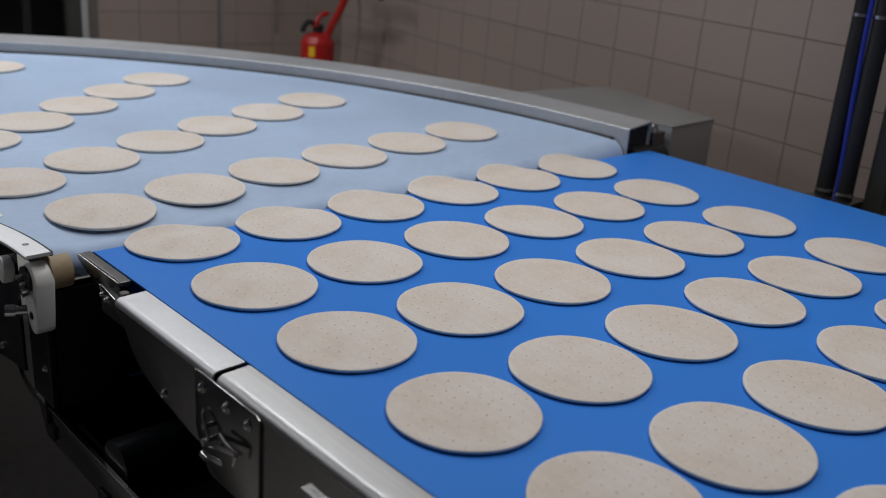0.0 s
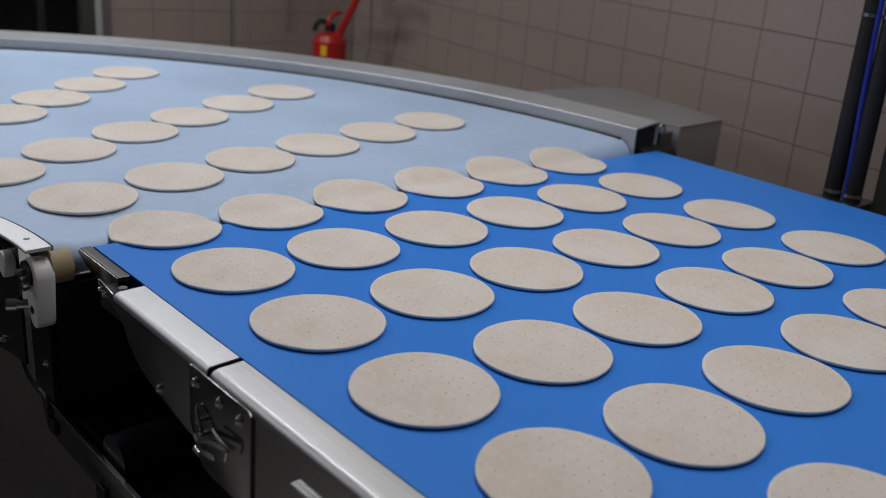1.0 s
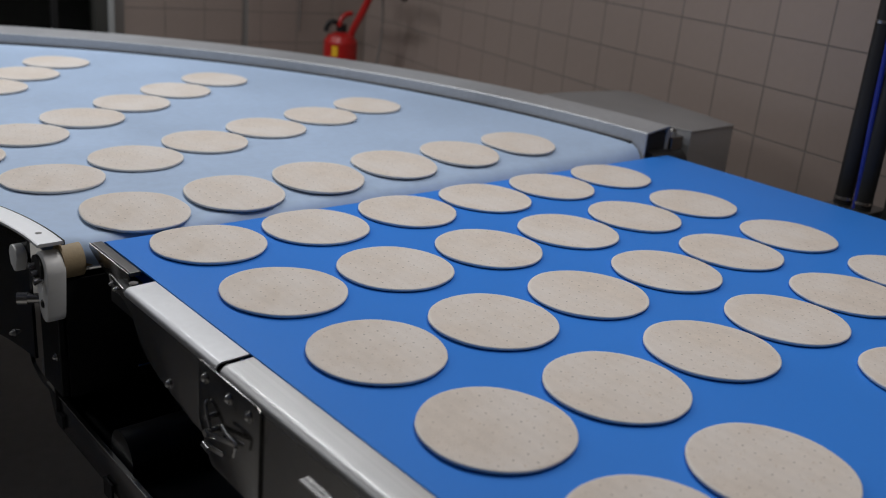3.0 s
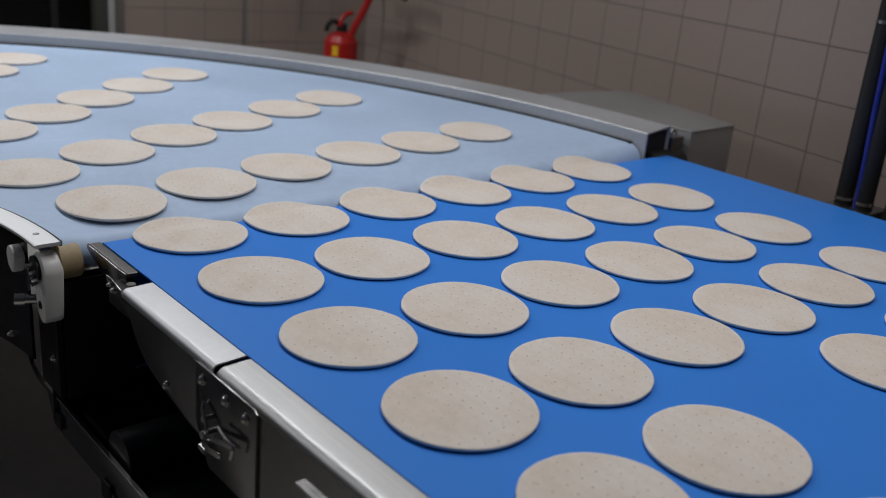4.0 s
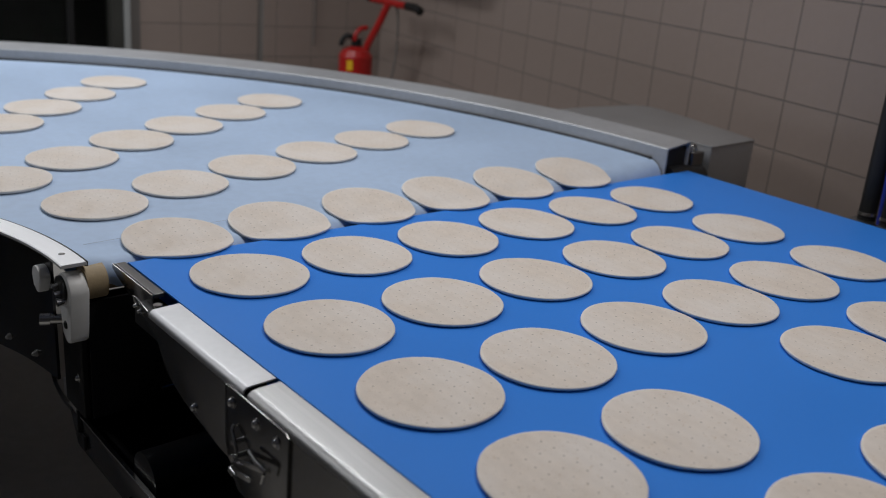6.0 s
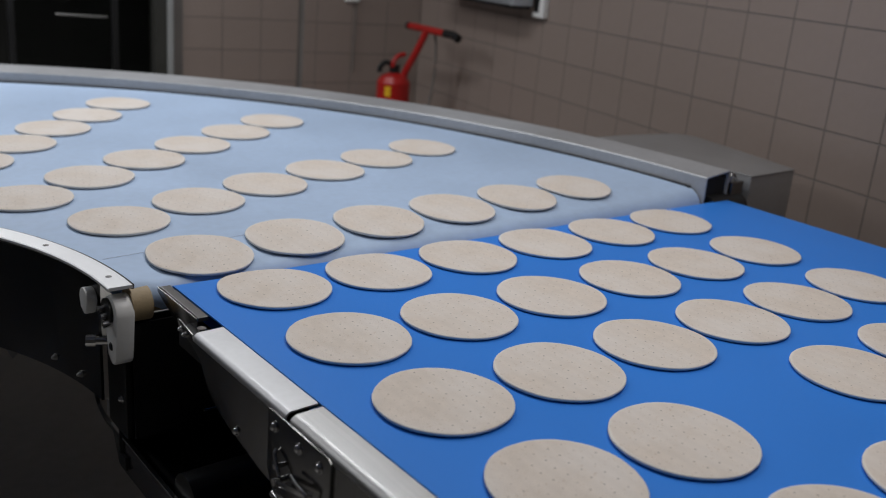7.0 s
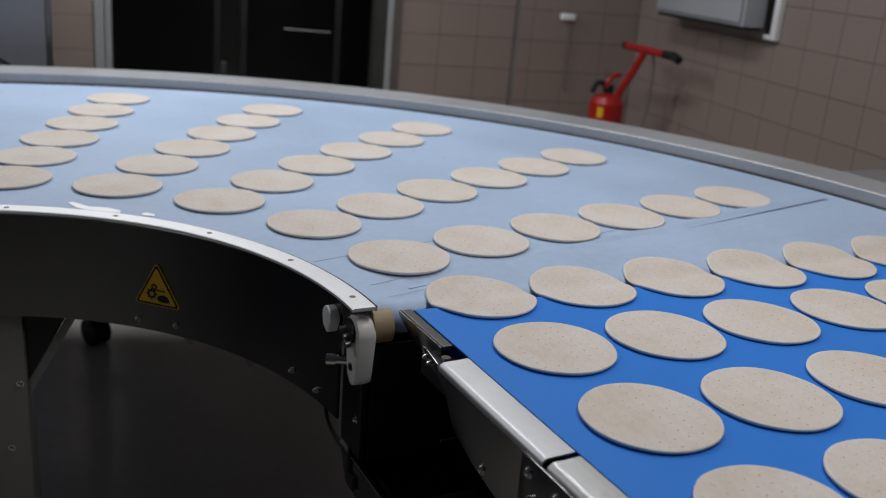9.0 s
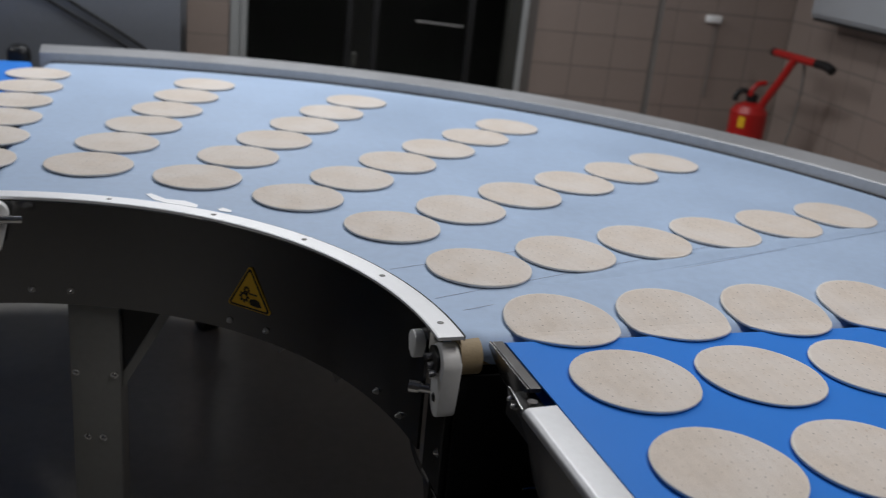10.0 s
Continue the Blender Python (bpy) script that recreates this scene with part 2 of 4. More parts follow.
def arc(bm, profile, a0, a1, n):
    """A profile of (radius, height) swept round the z axis from a0 to a1 degrees."""
    rings = []
    for k in range(n + 1):
        a = radians(a0 + (a1 - a0) * k / n)
        rings.append([bm.verts.new((r * math.cos(a), r * math.sin(a), z)) for r, z in profile])
    m = len(profile)
    for k in range(n):
        for j in range(m):
            bm.faces.new((rings[k][j], rings[k][(j + 1) % m], rings[k + 1][(j + 1) % m], rings[k + 1][j]))
    bm.faces.new(rings[0][::-1]), bm.faces.new(rings[-1])
    return bm


def tube(bm, pts, r, n=10):
    """A round bar along a line of points."""
    pts = [Vector(p) for p in pts]
    rings = []
    for k, p in enumerate(pts):
        d = (pts[min(k + 1, len(pts) - 1)] - pts[max(k - 1, 0)]).normalized()
        q = d.to_track_quat("Z", "Y")
        rings.append([bm.verts.new(p + q @ Vector((r * math.cos(6.28319 * j / n), r * math.sin(6.28319 * j / n), 0))) for j in range(n)])
    for k in range(len(pts) - 1):
        for j in range(n):
            bm.faces.new((rings[k][j], rings[k][(j + 1) % n], rings[k + 1][(j + 1) % n], rings[k + 1][j]))
    bm.faces.new(rings[0][::-1]), bm.faces.new(rings[-1])
    return bm


def bend(pts, steps=6):
    """A smooth line through the points."""
    pts = [Vector(p) for p in pts]
    out = []
    for k in range(len(pts) - 1):
        a, b, c, d = pts[max(k - 1, 0)], pts[k], pts[k + 1], pts[min(k + 2, len(pts) - 1)]
        for j in range(steps):
            s = j / steps
            out.append(0.5 * ((2 * b) + (c - a) * s + (2 * a - 5 * b + 4 * c - d) * s * s + (3 * b - a - 3 * c + d) * s ** 3))
    return out + [pts[-1]]


# ---- the room ----
CORNER = Vector((2.459, 2.853, 0))
RW = Vector((math.cos(radians(80)), math.sin(radians(80)), 0))   # along the side wall, away from the belt's start
LW = Vector((math.cos(radians(170)), math.sin(radians(170)), 0))  # along the back wall, from the corner
SIDE = Matrix.Translation(CORNER) @ Matrix.Rotation(radians(260), 4, "Z")  # local x runs along the side wall from the corner
BACK = Matrix.Translation(CORNER) @ Matrix.Rotation(radians(170), 4, "Z")  # local x runs along the back wall from the corner

floor = tagged(part("floor", B(-5, 4, -4.5, 5.5, -0.12, 0.0), FLOORING), "smooth grey coated factory floor, slightly glossy", "floor", kind="structure")
# Unseen ceiling and walls, added to close the room and hold its bounce
ceiling = tagged(part("ceiling", B(-5, 4, -4.5, 5.5, 3.0, 3.1), PLASTER), "unseen plain grey ceiling, closes the room", "ceiling", kind="structure")
tagged(part("wall_south", B(-5, 4, -4.6, -4.5, 0, 3), PLASTER), "unseen plain grey wall, closes the room", "wall", kind="structure")
tagged(part("wall_west", B(-5.1, -5, -4.5, 5.5, 0, 3), PLASTER), "unseen plain grey wall, closes the room", "wall", kind="structure")

def tile_mesh(name, w, h, d, mat, edge=0.0015):
    """A tile lying in the xz plane that stands d proud towards -y, with chamfered edges."""
    bm = bmesh.new()
    a, b = w / 2, h / 2
    ring0 = [bm.verts.new((x * a, d, z * b)) for x, z in ((-1, -1), (1, -1), (1, 1), (-1, 1))]
    ring1 = [bm.verts.new((x * a, edge, z * b)) for x, z in ((-1, -1), (1, -1), (1, 1), (-1, 1))]
    ring2 = [bm.verts.new((x * (a - edge), 0, z * (b - edge))) for x, z in ((-1, -1), (1, -1), (1, 1), (-1, 1))]
    for r, q in ((ring0, ring1), (ring1, ring2)):
        for k in range(4):
            bm.faces.new((r[k], r[(k + 1) % 4], q[(k + 1) % 4], q[k]))
    bm.faces.new(ring2)
    bmesh.ops.recalc_face_normals(bm, faces=bm.faces)
    me = bpy.data.meshes.new(name)
    bm.to_mesh(me)
    bm.free()
    me.materials.append(mat)
    return me


WALLTILE = tile_mesh("tile", 0.1958, 0.1528, 0.006, TILE, 0.0007)

# the side wall's room side is its local -y, the back wall's its local +y
wall_side = tagged(part("wall_side", B(-0.2, 7.4, 0.0005, 0.16, 0, 3), GROUT), "wall of beige ceramic tiles with thin grey joints", "wall", kind="structure")
wall_side.matrix_basis = SIDE
DOOR0, DOOR1, DOORTOP = 1.36, 2.70, 2.15
bm = bmesh.new()
box(bm, -0.2, DOOR0, -0.16, -0.0005, 0, 3)
box(bm, DOOR1, 7.2, -0.16, -0.0005, 0, 3)
box(bm, DOOR0, DOOR1, -0.16, -0.005, DOORTOP, 3)
wall_back = tagged(part("wall_back", bm, GROUT), "wall of beige ceramic tiles with a wide door opening", "wall", kind="structure")
wall_back.matrix_basis = BACK
# shallow pier that stands out from the back wall beside the corner
pier = tagged(part("wall_pier", B(0.0, 0.675, -0.004, 0.035, 0, 3, bevel=0.002), GROUT), "shallow tiled pier beside the room's corner", "wall", kind="structure")
pier.matrix_basis = BACK

# room behind the glazed door, its unlit dark put into the wall colour
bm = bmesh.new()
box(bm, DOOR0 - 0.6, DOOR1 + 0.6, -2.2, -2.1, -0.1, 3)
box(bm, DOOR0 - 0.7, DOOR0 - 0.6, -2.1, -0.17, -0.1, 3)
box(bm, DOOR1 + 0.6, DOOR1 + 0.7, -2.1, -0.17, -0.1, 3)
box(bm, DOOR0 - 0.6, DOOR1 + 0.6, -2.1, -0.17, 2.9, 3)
back_room = tagged(part("wall_north", bm, UNLIT), "room behind the glazed door, walls coloured near-black as if unlit", "wall", kind="structure")
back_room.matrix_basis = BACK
door = thing("door_1", "wide dark glazed door in a pale aluminium frame", "door", kind="structure", at=BACK)
for x0, x1, y1, mat in ((1.337, 1.366, 0.022, FRAMEPALE), (1.367, 1.425, 0.012, FRAMEDARK), (2.664, 2.690, 0.022, FRAMEPALE), (2.691, 2.738, 0.012, FRAMEPALE)):
    part("door_frame", B(x0, x1, -0.12, y1, 0, DOORTOP, bevel=0.003), mat, door)
part("door_frame", B(1.426, 2.663, -0.12, 0.02, DOORTOP - 0.06, DOORTOP, bevel=0.004), FRAMEPALE, door)
for x0 in (1.585, 2.045, 2.17):
    part("mullion", B(x0, x0 + 0.03, -0.09, -0.04, 0.0, DOORTOP - 0.061, bevel=0.003), BLACK, door)
for x0, x1 in ((1.426, 1.584), (1.616, 2.044), (2.201, 2.663)):
    pane = part("pane", B(x0, x1, -0.068, -0.062, 0.02, DOORTOP - 0.062), GLASS, door)
    pane.visible_shadow = False
# Added bar for a bright reflection in the glass, and plate for a spot
part("push_bar", R((1.64, -0.03, 1.030), (1.87, -0.03, 1.036), 0.005), SHADEDSTEEL, door)
part("door_handle", B(2.140, 2.170, -0.035, -0.020, 0.80, 0.865, bevel=0.006), FRAMEDARK, door)

# ---- straight conveyor with the blue belt ----
blue = thing("blue_belt_conveyor", "stainless conveyor with a smooth bright blue flat belt", "conveyor")
BX0, BX1, BL = -0.147, 1.43, -3.4


def belt_loop(x0, x1, y0, y1, top, nose, n=10):
    """A flat belt that turns round at its nose at y1."""
    bm = bmesh.new()
    line = [(y0, top)]
    for k in range(12):
        line.append((y0 + (y1 - nose - y0) * (k + 1) / 12, top))
    for k in range(1, n + 1):
        a = math.pi * k / n
        line.append((y1 - nose + nose * math.sin(a), top - nose + nose * math.cos(a)))
    line.append((y0, top - 2 * nose))
    for k in range(len(line) - 1):
        (ya, za), (yb, zb) = line[k], line[k + 1]
        vs = [bm.verts.new(p) for p in ((x0, ya, za), (x1, ya, za), (x1, yb, zb), (x0, yb, zb))]
        bm.faces.new(vs)
    bmesh.ops.remove_doubles(bm, verts=bm.verts, dist=1e-5)
    bmesh.ops.recalc_face_normals(bm, faces=bm.faces)
    bmesh.ops.solidify(bm, geom=bm.faces, thickness=0.0025)
    return bm


part("belt", belt_loop(BX0, BX1, BL, 0.003, 0.9, 0.014), BLUE, blue, "bright blue flat belt", smooth=True)
part("slider_bed", B(BX0 + 0.02, BX1 - 0.02, BL, -0.03, 0.878, 0.893), SHADEDSTEEL, blue)
# side rails
def folded(edge, out, top, low, r=0.012, thick=0.0025):
    """Outline of a sheet that runs out from the belt, bends over with that radius and hangs down."""
    c = (out + r, top - 0.0015 - r)
    outer = [(edge, top)] + [(c[0] + r * math.cos(radians(a)), c[1] + r * math.sin(radians(a))) for a in range(90, 181, 10)] + [(out, low)]
    k = r - thick
    inner = [(out + thick, low)] + [(c[0] + k * math.cos(radians(a)), c[1] + k * math.sin(radians(a))) for a in range(180, 89, -10)] + [(edge, top - thick)]
    return outer + inner


part("side_rail", slab(bmesh.new(), folded(-0.1475, -0.1985, 0.8985, 0.882, 0.014), "y", BL, -0.512), STEEL, blue, "brushed stainless side rail with a folded edge", smooth=True)
# Upright side of the same rail sheet, darkened as the face turned from light
part("rail_web", B(-0.1985, -0.1955, BL, -0.512, 0.745, 0.8815), INOX, blue)
part("side_rail", B(1.433, 1.50, BL, -0.22, 0.76, 0.872, bevel=0.004), STEEL, blue, smooth=True)
# cover plate and swing-down side plate of the belt's tail
part("cover_plate", slab(bmesh.new(), folded(-0.1478, -0.1985, 0.8985, 0.8845, 0.0105), "y", -0.501, -0.207), PLATE, blue, "bright stainless cover plate with a rounded fold", smooth=True)
side = [(-0.148, 0.900), (-0.157, 0.901), (-0.203, 0.8935), (-0.207, 0.884), (-0.62, 0.884), (-0.62, 0.770), (-0.50, 0.772), (-0.44, 0.776), (-0.38, 0.787), (-0.33, 0.797), (-0.29, 0.809), (-0.262, 0.824), (-0.25, 0.842), (-0.236, 0.862), (-0.205, 0.876), (-0.165, 0.884), (-0.150, 0.889)]
# Black filler that darkens the gap under the cover plate
part("gap_block", B(-0.188, -0.1485, -0.512, -0.13, 0.845, 0.8795), BLACK, blue)
# Side of the cover's bent sheet, its dark reflection put into the steel
part("side_plate", slab(bmesh.new(), side, "x", -0.1985, -0.1950, 0.0006), INOX, blue, smooth=True)
joint = [(-0.463, 0.888), (-0.470, 0.8895), (-0.617, 0.8885), (-0.624, 0.884), (-0.624, 0.742), (-0.50, 0.742), (-0.485, 0.76), (-0.463, 0.80)]
part("joint_plate", slab(bmesh.new(), joint, "x", -0.2030, -0.1990, 0.0008), INOX, blue, smooth=True)
tail = [(0.006, 0.897), (-0.155, 0.897), (-0.155, 0.872), (-0.12, 0.862), (-0.07, 0.862), (-0.012, 0.882), (0.006, 0.889)]
part("tail_plate", slab(bmesh.new(), tail, "x", -0.170, -0.166, 0.0008), INOX, blue, smooth=True)
part("tail_lip", B(-0.1655, -0.148, -0.155, 0.004, 0.890, 0.8975, bevel=0.001), SHADEDSTEEL, blue)
for y, z in ((-0.483, 0.869), (-0.548, 0.868), (-0.600, 0.867)):
    part("bolt", bolt(bmesh.new(), (-0.2030, y, z), (-1, 0, 0), 0.0062, 0.005), BOLT, blue, smooth=True)
for y, z in ((-0.363, 0.803), (-0.165, 0.889), (-0.180, 0.885)):
    part("bolt", bolt(bmesh.new(), (-0.1985, y, z), (-1, 0, 0), 0.0058 if y < -0.3 else 0.004, 0.005), BOLT, blue, smooth=True)
part("tension_bolt", R((-0.170, -0.176, 0.8795), (-0.170, -0.176, 0.889), 0.0075), BOLT, blue, smooth=True)
part("nose_bar", R((-0.140, -0.012, 0.886), (1.42, -0.012, 0.886), 0.010), SHADEDSTEEL, blue, smooth=True)
# quick-release clip of bent wire
clip = part("spring_clip", tube(bmesh.new(), bend([(-0.2055, -0.495, 0.842), (-0.210, -0.497, 0.836), (-0.212, -0.506, 0.827), (-0.213, -0.515, 0.814), (-0.213, -0.512, 0.803)]), 0.0028, 8), BOLT, blue, "bent chrome wire clip", smooth=True)
part("clip_pin", R((-0.2025, -0.511, 0.803), (-0.219, -0.511, 0.803), 0.0055, n=14), BOLT, clip, smooth=True)
part("clip_pin", R((-0.2025, -0.503, 0.821), (-0.214, -0.503, 0.821), 0.004, n=12), BOLT, clip, smooth=True)
for x, ya, za, yb, zb in ((-0.216, -0.506, 0.801, -0.597, 0.829), (-0.220, -0.512, 0.788, -0.566, 0.801)):
    bm = slab(bmesh.new(), [(ya, za - 0.0045), (yb, zb - 0.0045), (yb - 0.002, zb), (yb, zb + 0.0035), (ya, za + 0.0045), (ya + 0.004, za)], "x", x - 0.002, x, 0.0006)
    part("clip_arm", bm, BOLT, clip, "flat chrome strap", smooth=True)
part("clip_arm", tube(bmesh.new(), bend([(-0.213, -0.548, 0.831), (-0.217, -0.570, 0.830), (-0.218, -0.593, 0.829), (-0.218, -0.594, 0.820), (-0.218, -0.590, 0.809)]), 0.0030, 8), BOLT, clip, smooth=True)
part("clip_arm", R((-0.2185, -0.512, 0.788), (-0.2185, -0.526, 0.786), 0.006, n=12), BOLT, clip, smooth=True)
part("catch_tab", B(-0.206, -0.1985, -0.772, -0.720, 0.8405, 0.8435, bevel=0.0006), BOLT, blue)
# under-frame, its beams plain black
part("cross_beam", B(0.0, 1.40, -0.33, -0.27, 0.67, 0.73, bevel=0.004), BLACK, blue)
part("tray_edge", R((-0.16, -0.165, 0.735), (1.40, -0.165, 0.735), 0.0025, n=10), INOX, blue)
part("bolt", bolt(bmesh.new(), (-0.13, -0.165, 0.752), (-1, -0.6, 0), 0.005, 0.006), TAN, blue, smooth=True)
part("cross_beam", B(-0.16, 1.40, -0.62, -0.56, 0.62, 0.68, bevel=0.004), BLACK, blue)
for x in (-0.13, 1.40):
    for y in (-0.95, -2.9):
        part("leg", B(x - 0.025, x + 0.025, y - 0.025, y + 0.025, 0.012, 0.745, bevel=0.004), SHADEDSTEEL, blue)
        part("foot", R((x, y, 0), (x, y, 0.012), 0.04), BLACK, blue)

# ---- curved conveyor with the pale blue belt ----
CX = -1.01
TILT = 0.75
CURVE = pose(CX, 0, 0.908 - math.tan(radians(TILT)) * 0.935, 0, -TILT, 0)
RI, RO = 0.80, 2.36
curve = thing("curved_conveyor", "ninety degree curved conveyor with a pale blue fabric belt", "conveyor", at=CURVE)


def sag(y):
    """How far the pale belt hangs down towards its nose."""
    return 0.011 * (1 - ease(0.05, 0.18, y))


def curved_belt(n_arc=220, n_nose=9, n_r=26):
    bm = bmesh.new()
    cols = []
    for j in range(n_r + 1):
        r = RI + (RO - RI) * j / n_r
        rho = 0.028 + 0.024 * (r - RI) / (RO - RI)
        gap = 0.016
        side = ease(RI, RI + 0.05, r) * (1 - ease(RO - 0.10, RO - 0.01, r))
        line = []
        for k in range(n_nose, 0, -1):
            a = math.pi * k / n_nose
            line.append((r, gap + rho - rho * math.sin(a), -rho + rho * math.cos(a) - sag(0) * side))
        t0 = math.asin((gap + rho) / r)
        for k in range(n_arc + 1):
            a = t0 + (math.pi / 2 - 2 * t0) * k / n_arc
            x, y = r * math.cos(a), r * math.sin(a)
            z = 0.0012 * noise.noise((x * 2.2, y * 2.2, 0.0)) * ease(0.03, 0.12, y) - sag(y) * side
            line.append((x, y, z))
        for k in range(1, n_nose + 1):
            a = 0.85 * math.pi * k / n_nose
            line.append((gap + rho - rho * math.sin(a), r, -rho + rho * math.cos(a)))
        # the return run below the nose
        line.insert(0, (line[0][0], line[0][1] + 0.12, -2.0 * rho - 0.001))
        cols.append([bm.verts.new(p) for p in line])
    for j in range(n_r):
        for k in range(len(cols[0]) - 1):
            bm.faces.new((cols[j][k], cols[j + 1][k], cols[j + 1][k + 1], cols[j][k + 1]))
    bmesh.ops.recalc_face_normals(bm, faces=bm.faces)
    return bm


part("belt", curved_belt(), PALE, curve, "pale blue fabric belt with faint scuffs", smooth=True)
part("slider_bed", arc(bmesh.new(), [(RI + 0.01, -0.006), (RO - 0.01, -0.006), (RO - 0.01, -0.012), (RI + 0.01, -0.012)], 26, 85, 40), PLATE, curve)
part("outer_rail", arc(bmesh.new(), [(2.364, -0.11), (2.364, 0.034), (2.3665, 0.0365), (2.463, 0.0475), (2.466, 0.045), (2.466, -0.11), (2.462, -0.11), (2.462, 0.0435), (2.369, 0.0325), (2.368, -0.11)], 0.3, 89.5, 72), GUIDESTEEL, curve, "dull stainless outer guide rail", smooth=True)
# Solid black bar stands for the shade between belt and rail
part("rail_gap", arc(bmesh.new(), [(2.3545, -0.004), (2.3545, 0.0035), (2.3628, 0.0035), (2.3628, -0.004)], 1.4, 88.6, 72), BLACK, curve, "black bar for the shade in the gap beside the rail")
part("wear_strip", arc(bmesh.new(), [(0.752, -0.0015), (0.752, 0.003), (0.754, 0.0045), (0.793, 0.0045), (0.795, 0.003), (0.795, -0.0015)], -0.1, 88.5, 64), STRIP, curve, "strip along the inner edge, lamp glare put in as near-white colour", smooth=True)
# Black infill in place of the shaded slit between strip and belt
part("strip_gap", arc(bmesh.new(), [(0.7955, -0.006), (0.7955, 0.0022), (0.7992, 0.0022), (0.7992, -0.006)], 0.4, 88.5, 64), BLACK, curve, "black bar for the shade in the gap beside the strip")
part("inner_wall", arc(bmesh.new(), [(0.757, -0.232), (0.757, -0.0065), (0.762, -0.0065), (0.762, -0.232)], 4.6, 90, 60), GUARDSTEEL, curve, "stainless inner side plate, dark reflection put into its colour", smooth=True)
for a in (3.9, 19.7, 36.4, 53.0, 70.0):
    r = 0.774
    part("strip_screw", bolt(bmesh.new(), (r * math.cos(radians(a)), r * math.sin(radians(a)), 0.0045), (0, 0, 1), 0.0042, 0.0012), SHADEDSTEEL, curve, smooth=True)
for a, z in ((49.0, -0.210), (42.0, -0.208), (17.0, -0.205), (10.5, -0.21), (82.0, -0.20), (76.0, -0.20)):
    d = Vector((math.cos(radians(a)), math.sin(radians(a)), 0))
    part("bolt", bolt(bmesh.new(), d * 0.757 + Vector((0, 0, z)), -d, 0.0048, 0.007), STEEL, curve, smooth=True)
for a in (39.5, 27.0):
    d = Vector((math.cos(radians(a)), math.sin(radians(a)), 0))
    bm = slab(bmesh.new(), [(-0.016, 0.0), (0.016, 0.0), (0.0, -0.016)], "x", 0.758, 0.761)
    bmesh.ops.transform(bm, matrix=Matrix.Rotation(radians(a), 4, "Z") @ Matrix.Translation((0, 0, -0.2325)), verts=bm.verts)
    part("lug", bm, SHADEDSTEEL, curve)

# thin seams that run with the belt: start angle at 0 s, lean of the line
seams = []
for base, lean, reach in ((-28.8, 8.6, 1.70), (-25.0, 6.5, 1.55), (-14.4, -6.4, 1.20)):
    bm = B(RI + 0.012, reach, -0.0004, 0.0004, 0.0005, 0.0009)
    bmesh.ops.transform(bm, matrix=Matrix.Translation((RI, 0, 0)) @ Matrix.Rotation(radians(lean), 4, "Z") @ Matrix.Translation((-RI, 0, 0)), verts=bm.verts)
    seams.append((part("belt_seam", bm, SEAM, curve, "thin dark seam line of the belt"), base, 0.8 if base < -20 else 3.2))
bm = bmesh.new()
rings = []
for k in range(41):
    x = RI + 0.10 + (2.30 - RI - 0.10) * k / 40
    h = 0.0048 * ease(RI + 0.1, RI + 0.45, x)
    rings.append([bm.verts.new((x, w, -0.0010 + 0.0014 * ease(RI + 0.15, RI + 0.5, x) + h * q)) for w, q in ((-0.030, 0), (-0.020, 0.22), (-0.010, 0.8), (-0.003, 1.0), (0.006, 0.75), (0.014, 0.2), (0.022, 0))])
for a, b in zip(rings[:-1], rings[1:]):
    for j in range(6):
        bm.faces.new((a[j], a[j + 1], b[j + 1], b[j]))
bmesh.ops.transform(bm, matrix=Matrix.Translation((RI, 0, 0)) @ Matrix.Rotation(radians(4.8), 4, "Z") @ Matrix.Translation((-RI, 0, 0)), verts=bm.verts)
seams.append((part("belt_ridge", bm, PALE, curve, "low splice ridge across the belt", smooth=True), -25.6, -0.2))
bm = slab(bmesh.new(), [(RI + 0.004, -0.05), (RI + 0.022, -0.045), (RI + 0.035, -0.01), (RI + 0.028, 0.03), (RI + 0.05, 0.075), (RI + 0.042, 0.085), (RI + 0.012, 0.05), (RI + 0.004, 0.02)], "z", 0.0006, 0.0011)
slab(bm, [(RI + 0.006, -0.125), (RI + 0.020, -0.120), (RI + 0.028, -0.098), (RI + 0.014, -0.092), (RI + 0.006, -0.10)], "z", 0.0006, 0.0011)
seams.append((part("worn_patch", bm, STRIP, curve, "white worn patch at the belt's edge"), 24.5, 0.8))

# rollers of the curve's ends, with their bearings
for k, (turn, name) in enumerate(((Matrix.Identity(4), "entry"), (Matrix.Rotation(radians(90), 4, "Z"), "exit"))):
    sgn = 1 if k == 0 else -1
    drop = 0.0165 if k == 0 else 0.002
    bm = rod(bmesh.new(), (0.83, sgn * 0.044, -0.028 - drop), (2.30, sgn * 0.068, -0.052 - drop), 0.0235, 0.0465, n=32)
    bmesh.ops.transform(bm, matrix=turn, verts=bm.verts)
    part("end_roller", bm, TAN, curve, "tan rubber-covered tapered roller", smooth=True)


# white bearing bracket beside the roller
def bracket_outline(w, top, low):
    pts = [(w * math.cos(radians(a)), top + w * math.sin(radians(a))) for a in range(0, 181, 15)]
    pts += [(w * 0.55 * math.cos(radians(a)) * 1.0 - 0.002, low + w * 0.55 * math.sin(radians(a))) for a in range(190, 351, 20)]
    return pts


arm = part("bearing_bracket", slab(bmesh.new(), [(0.034 + u, v) for u, v in bracket_outline(0.032, -0.048, -0.126)], "x", 0.739, 0.772, 0.004), WHITE, curve, "white plastic bearing bracket", smooth=True)
arm.matrix_basis = pose(0.023, -0.011, -0.003)
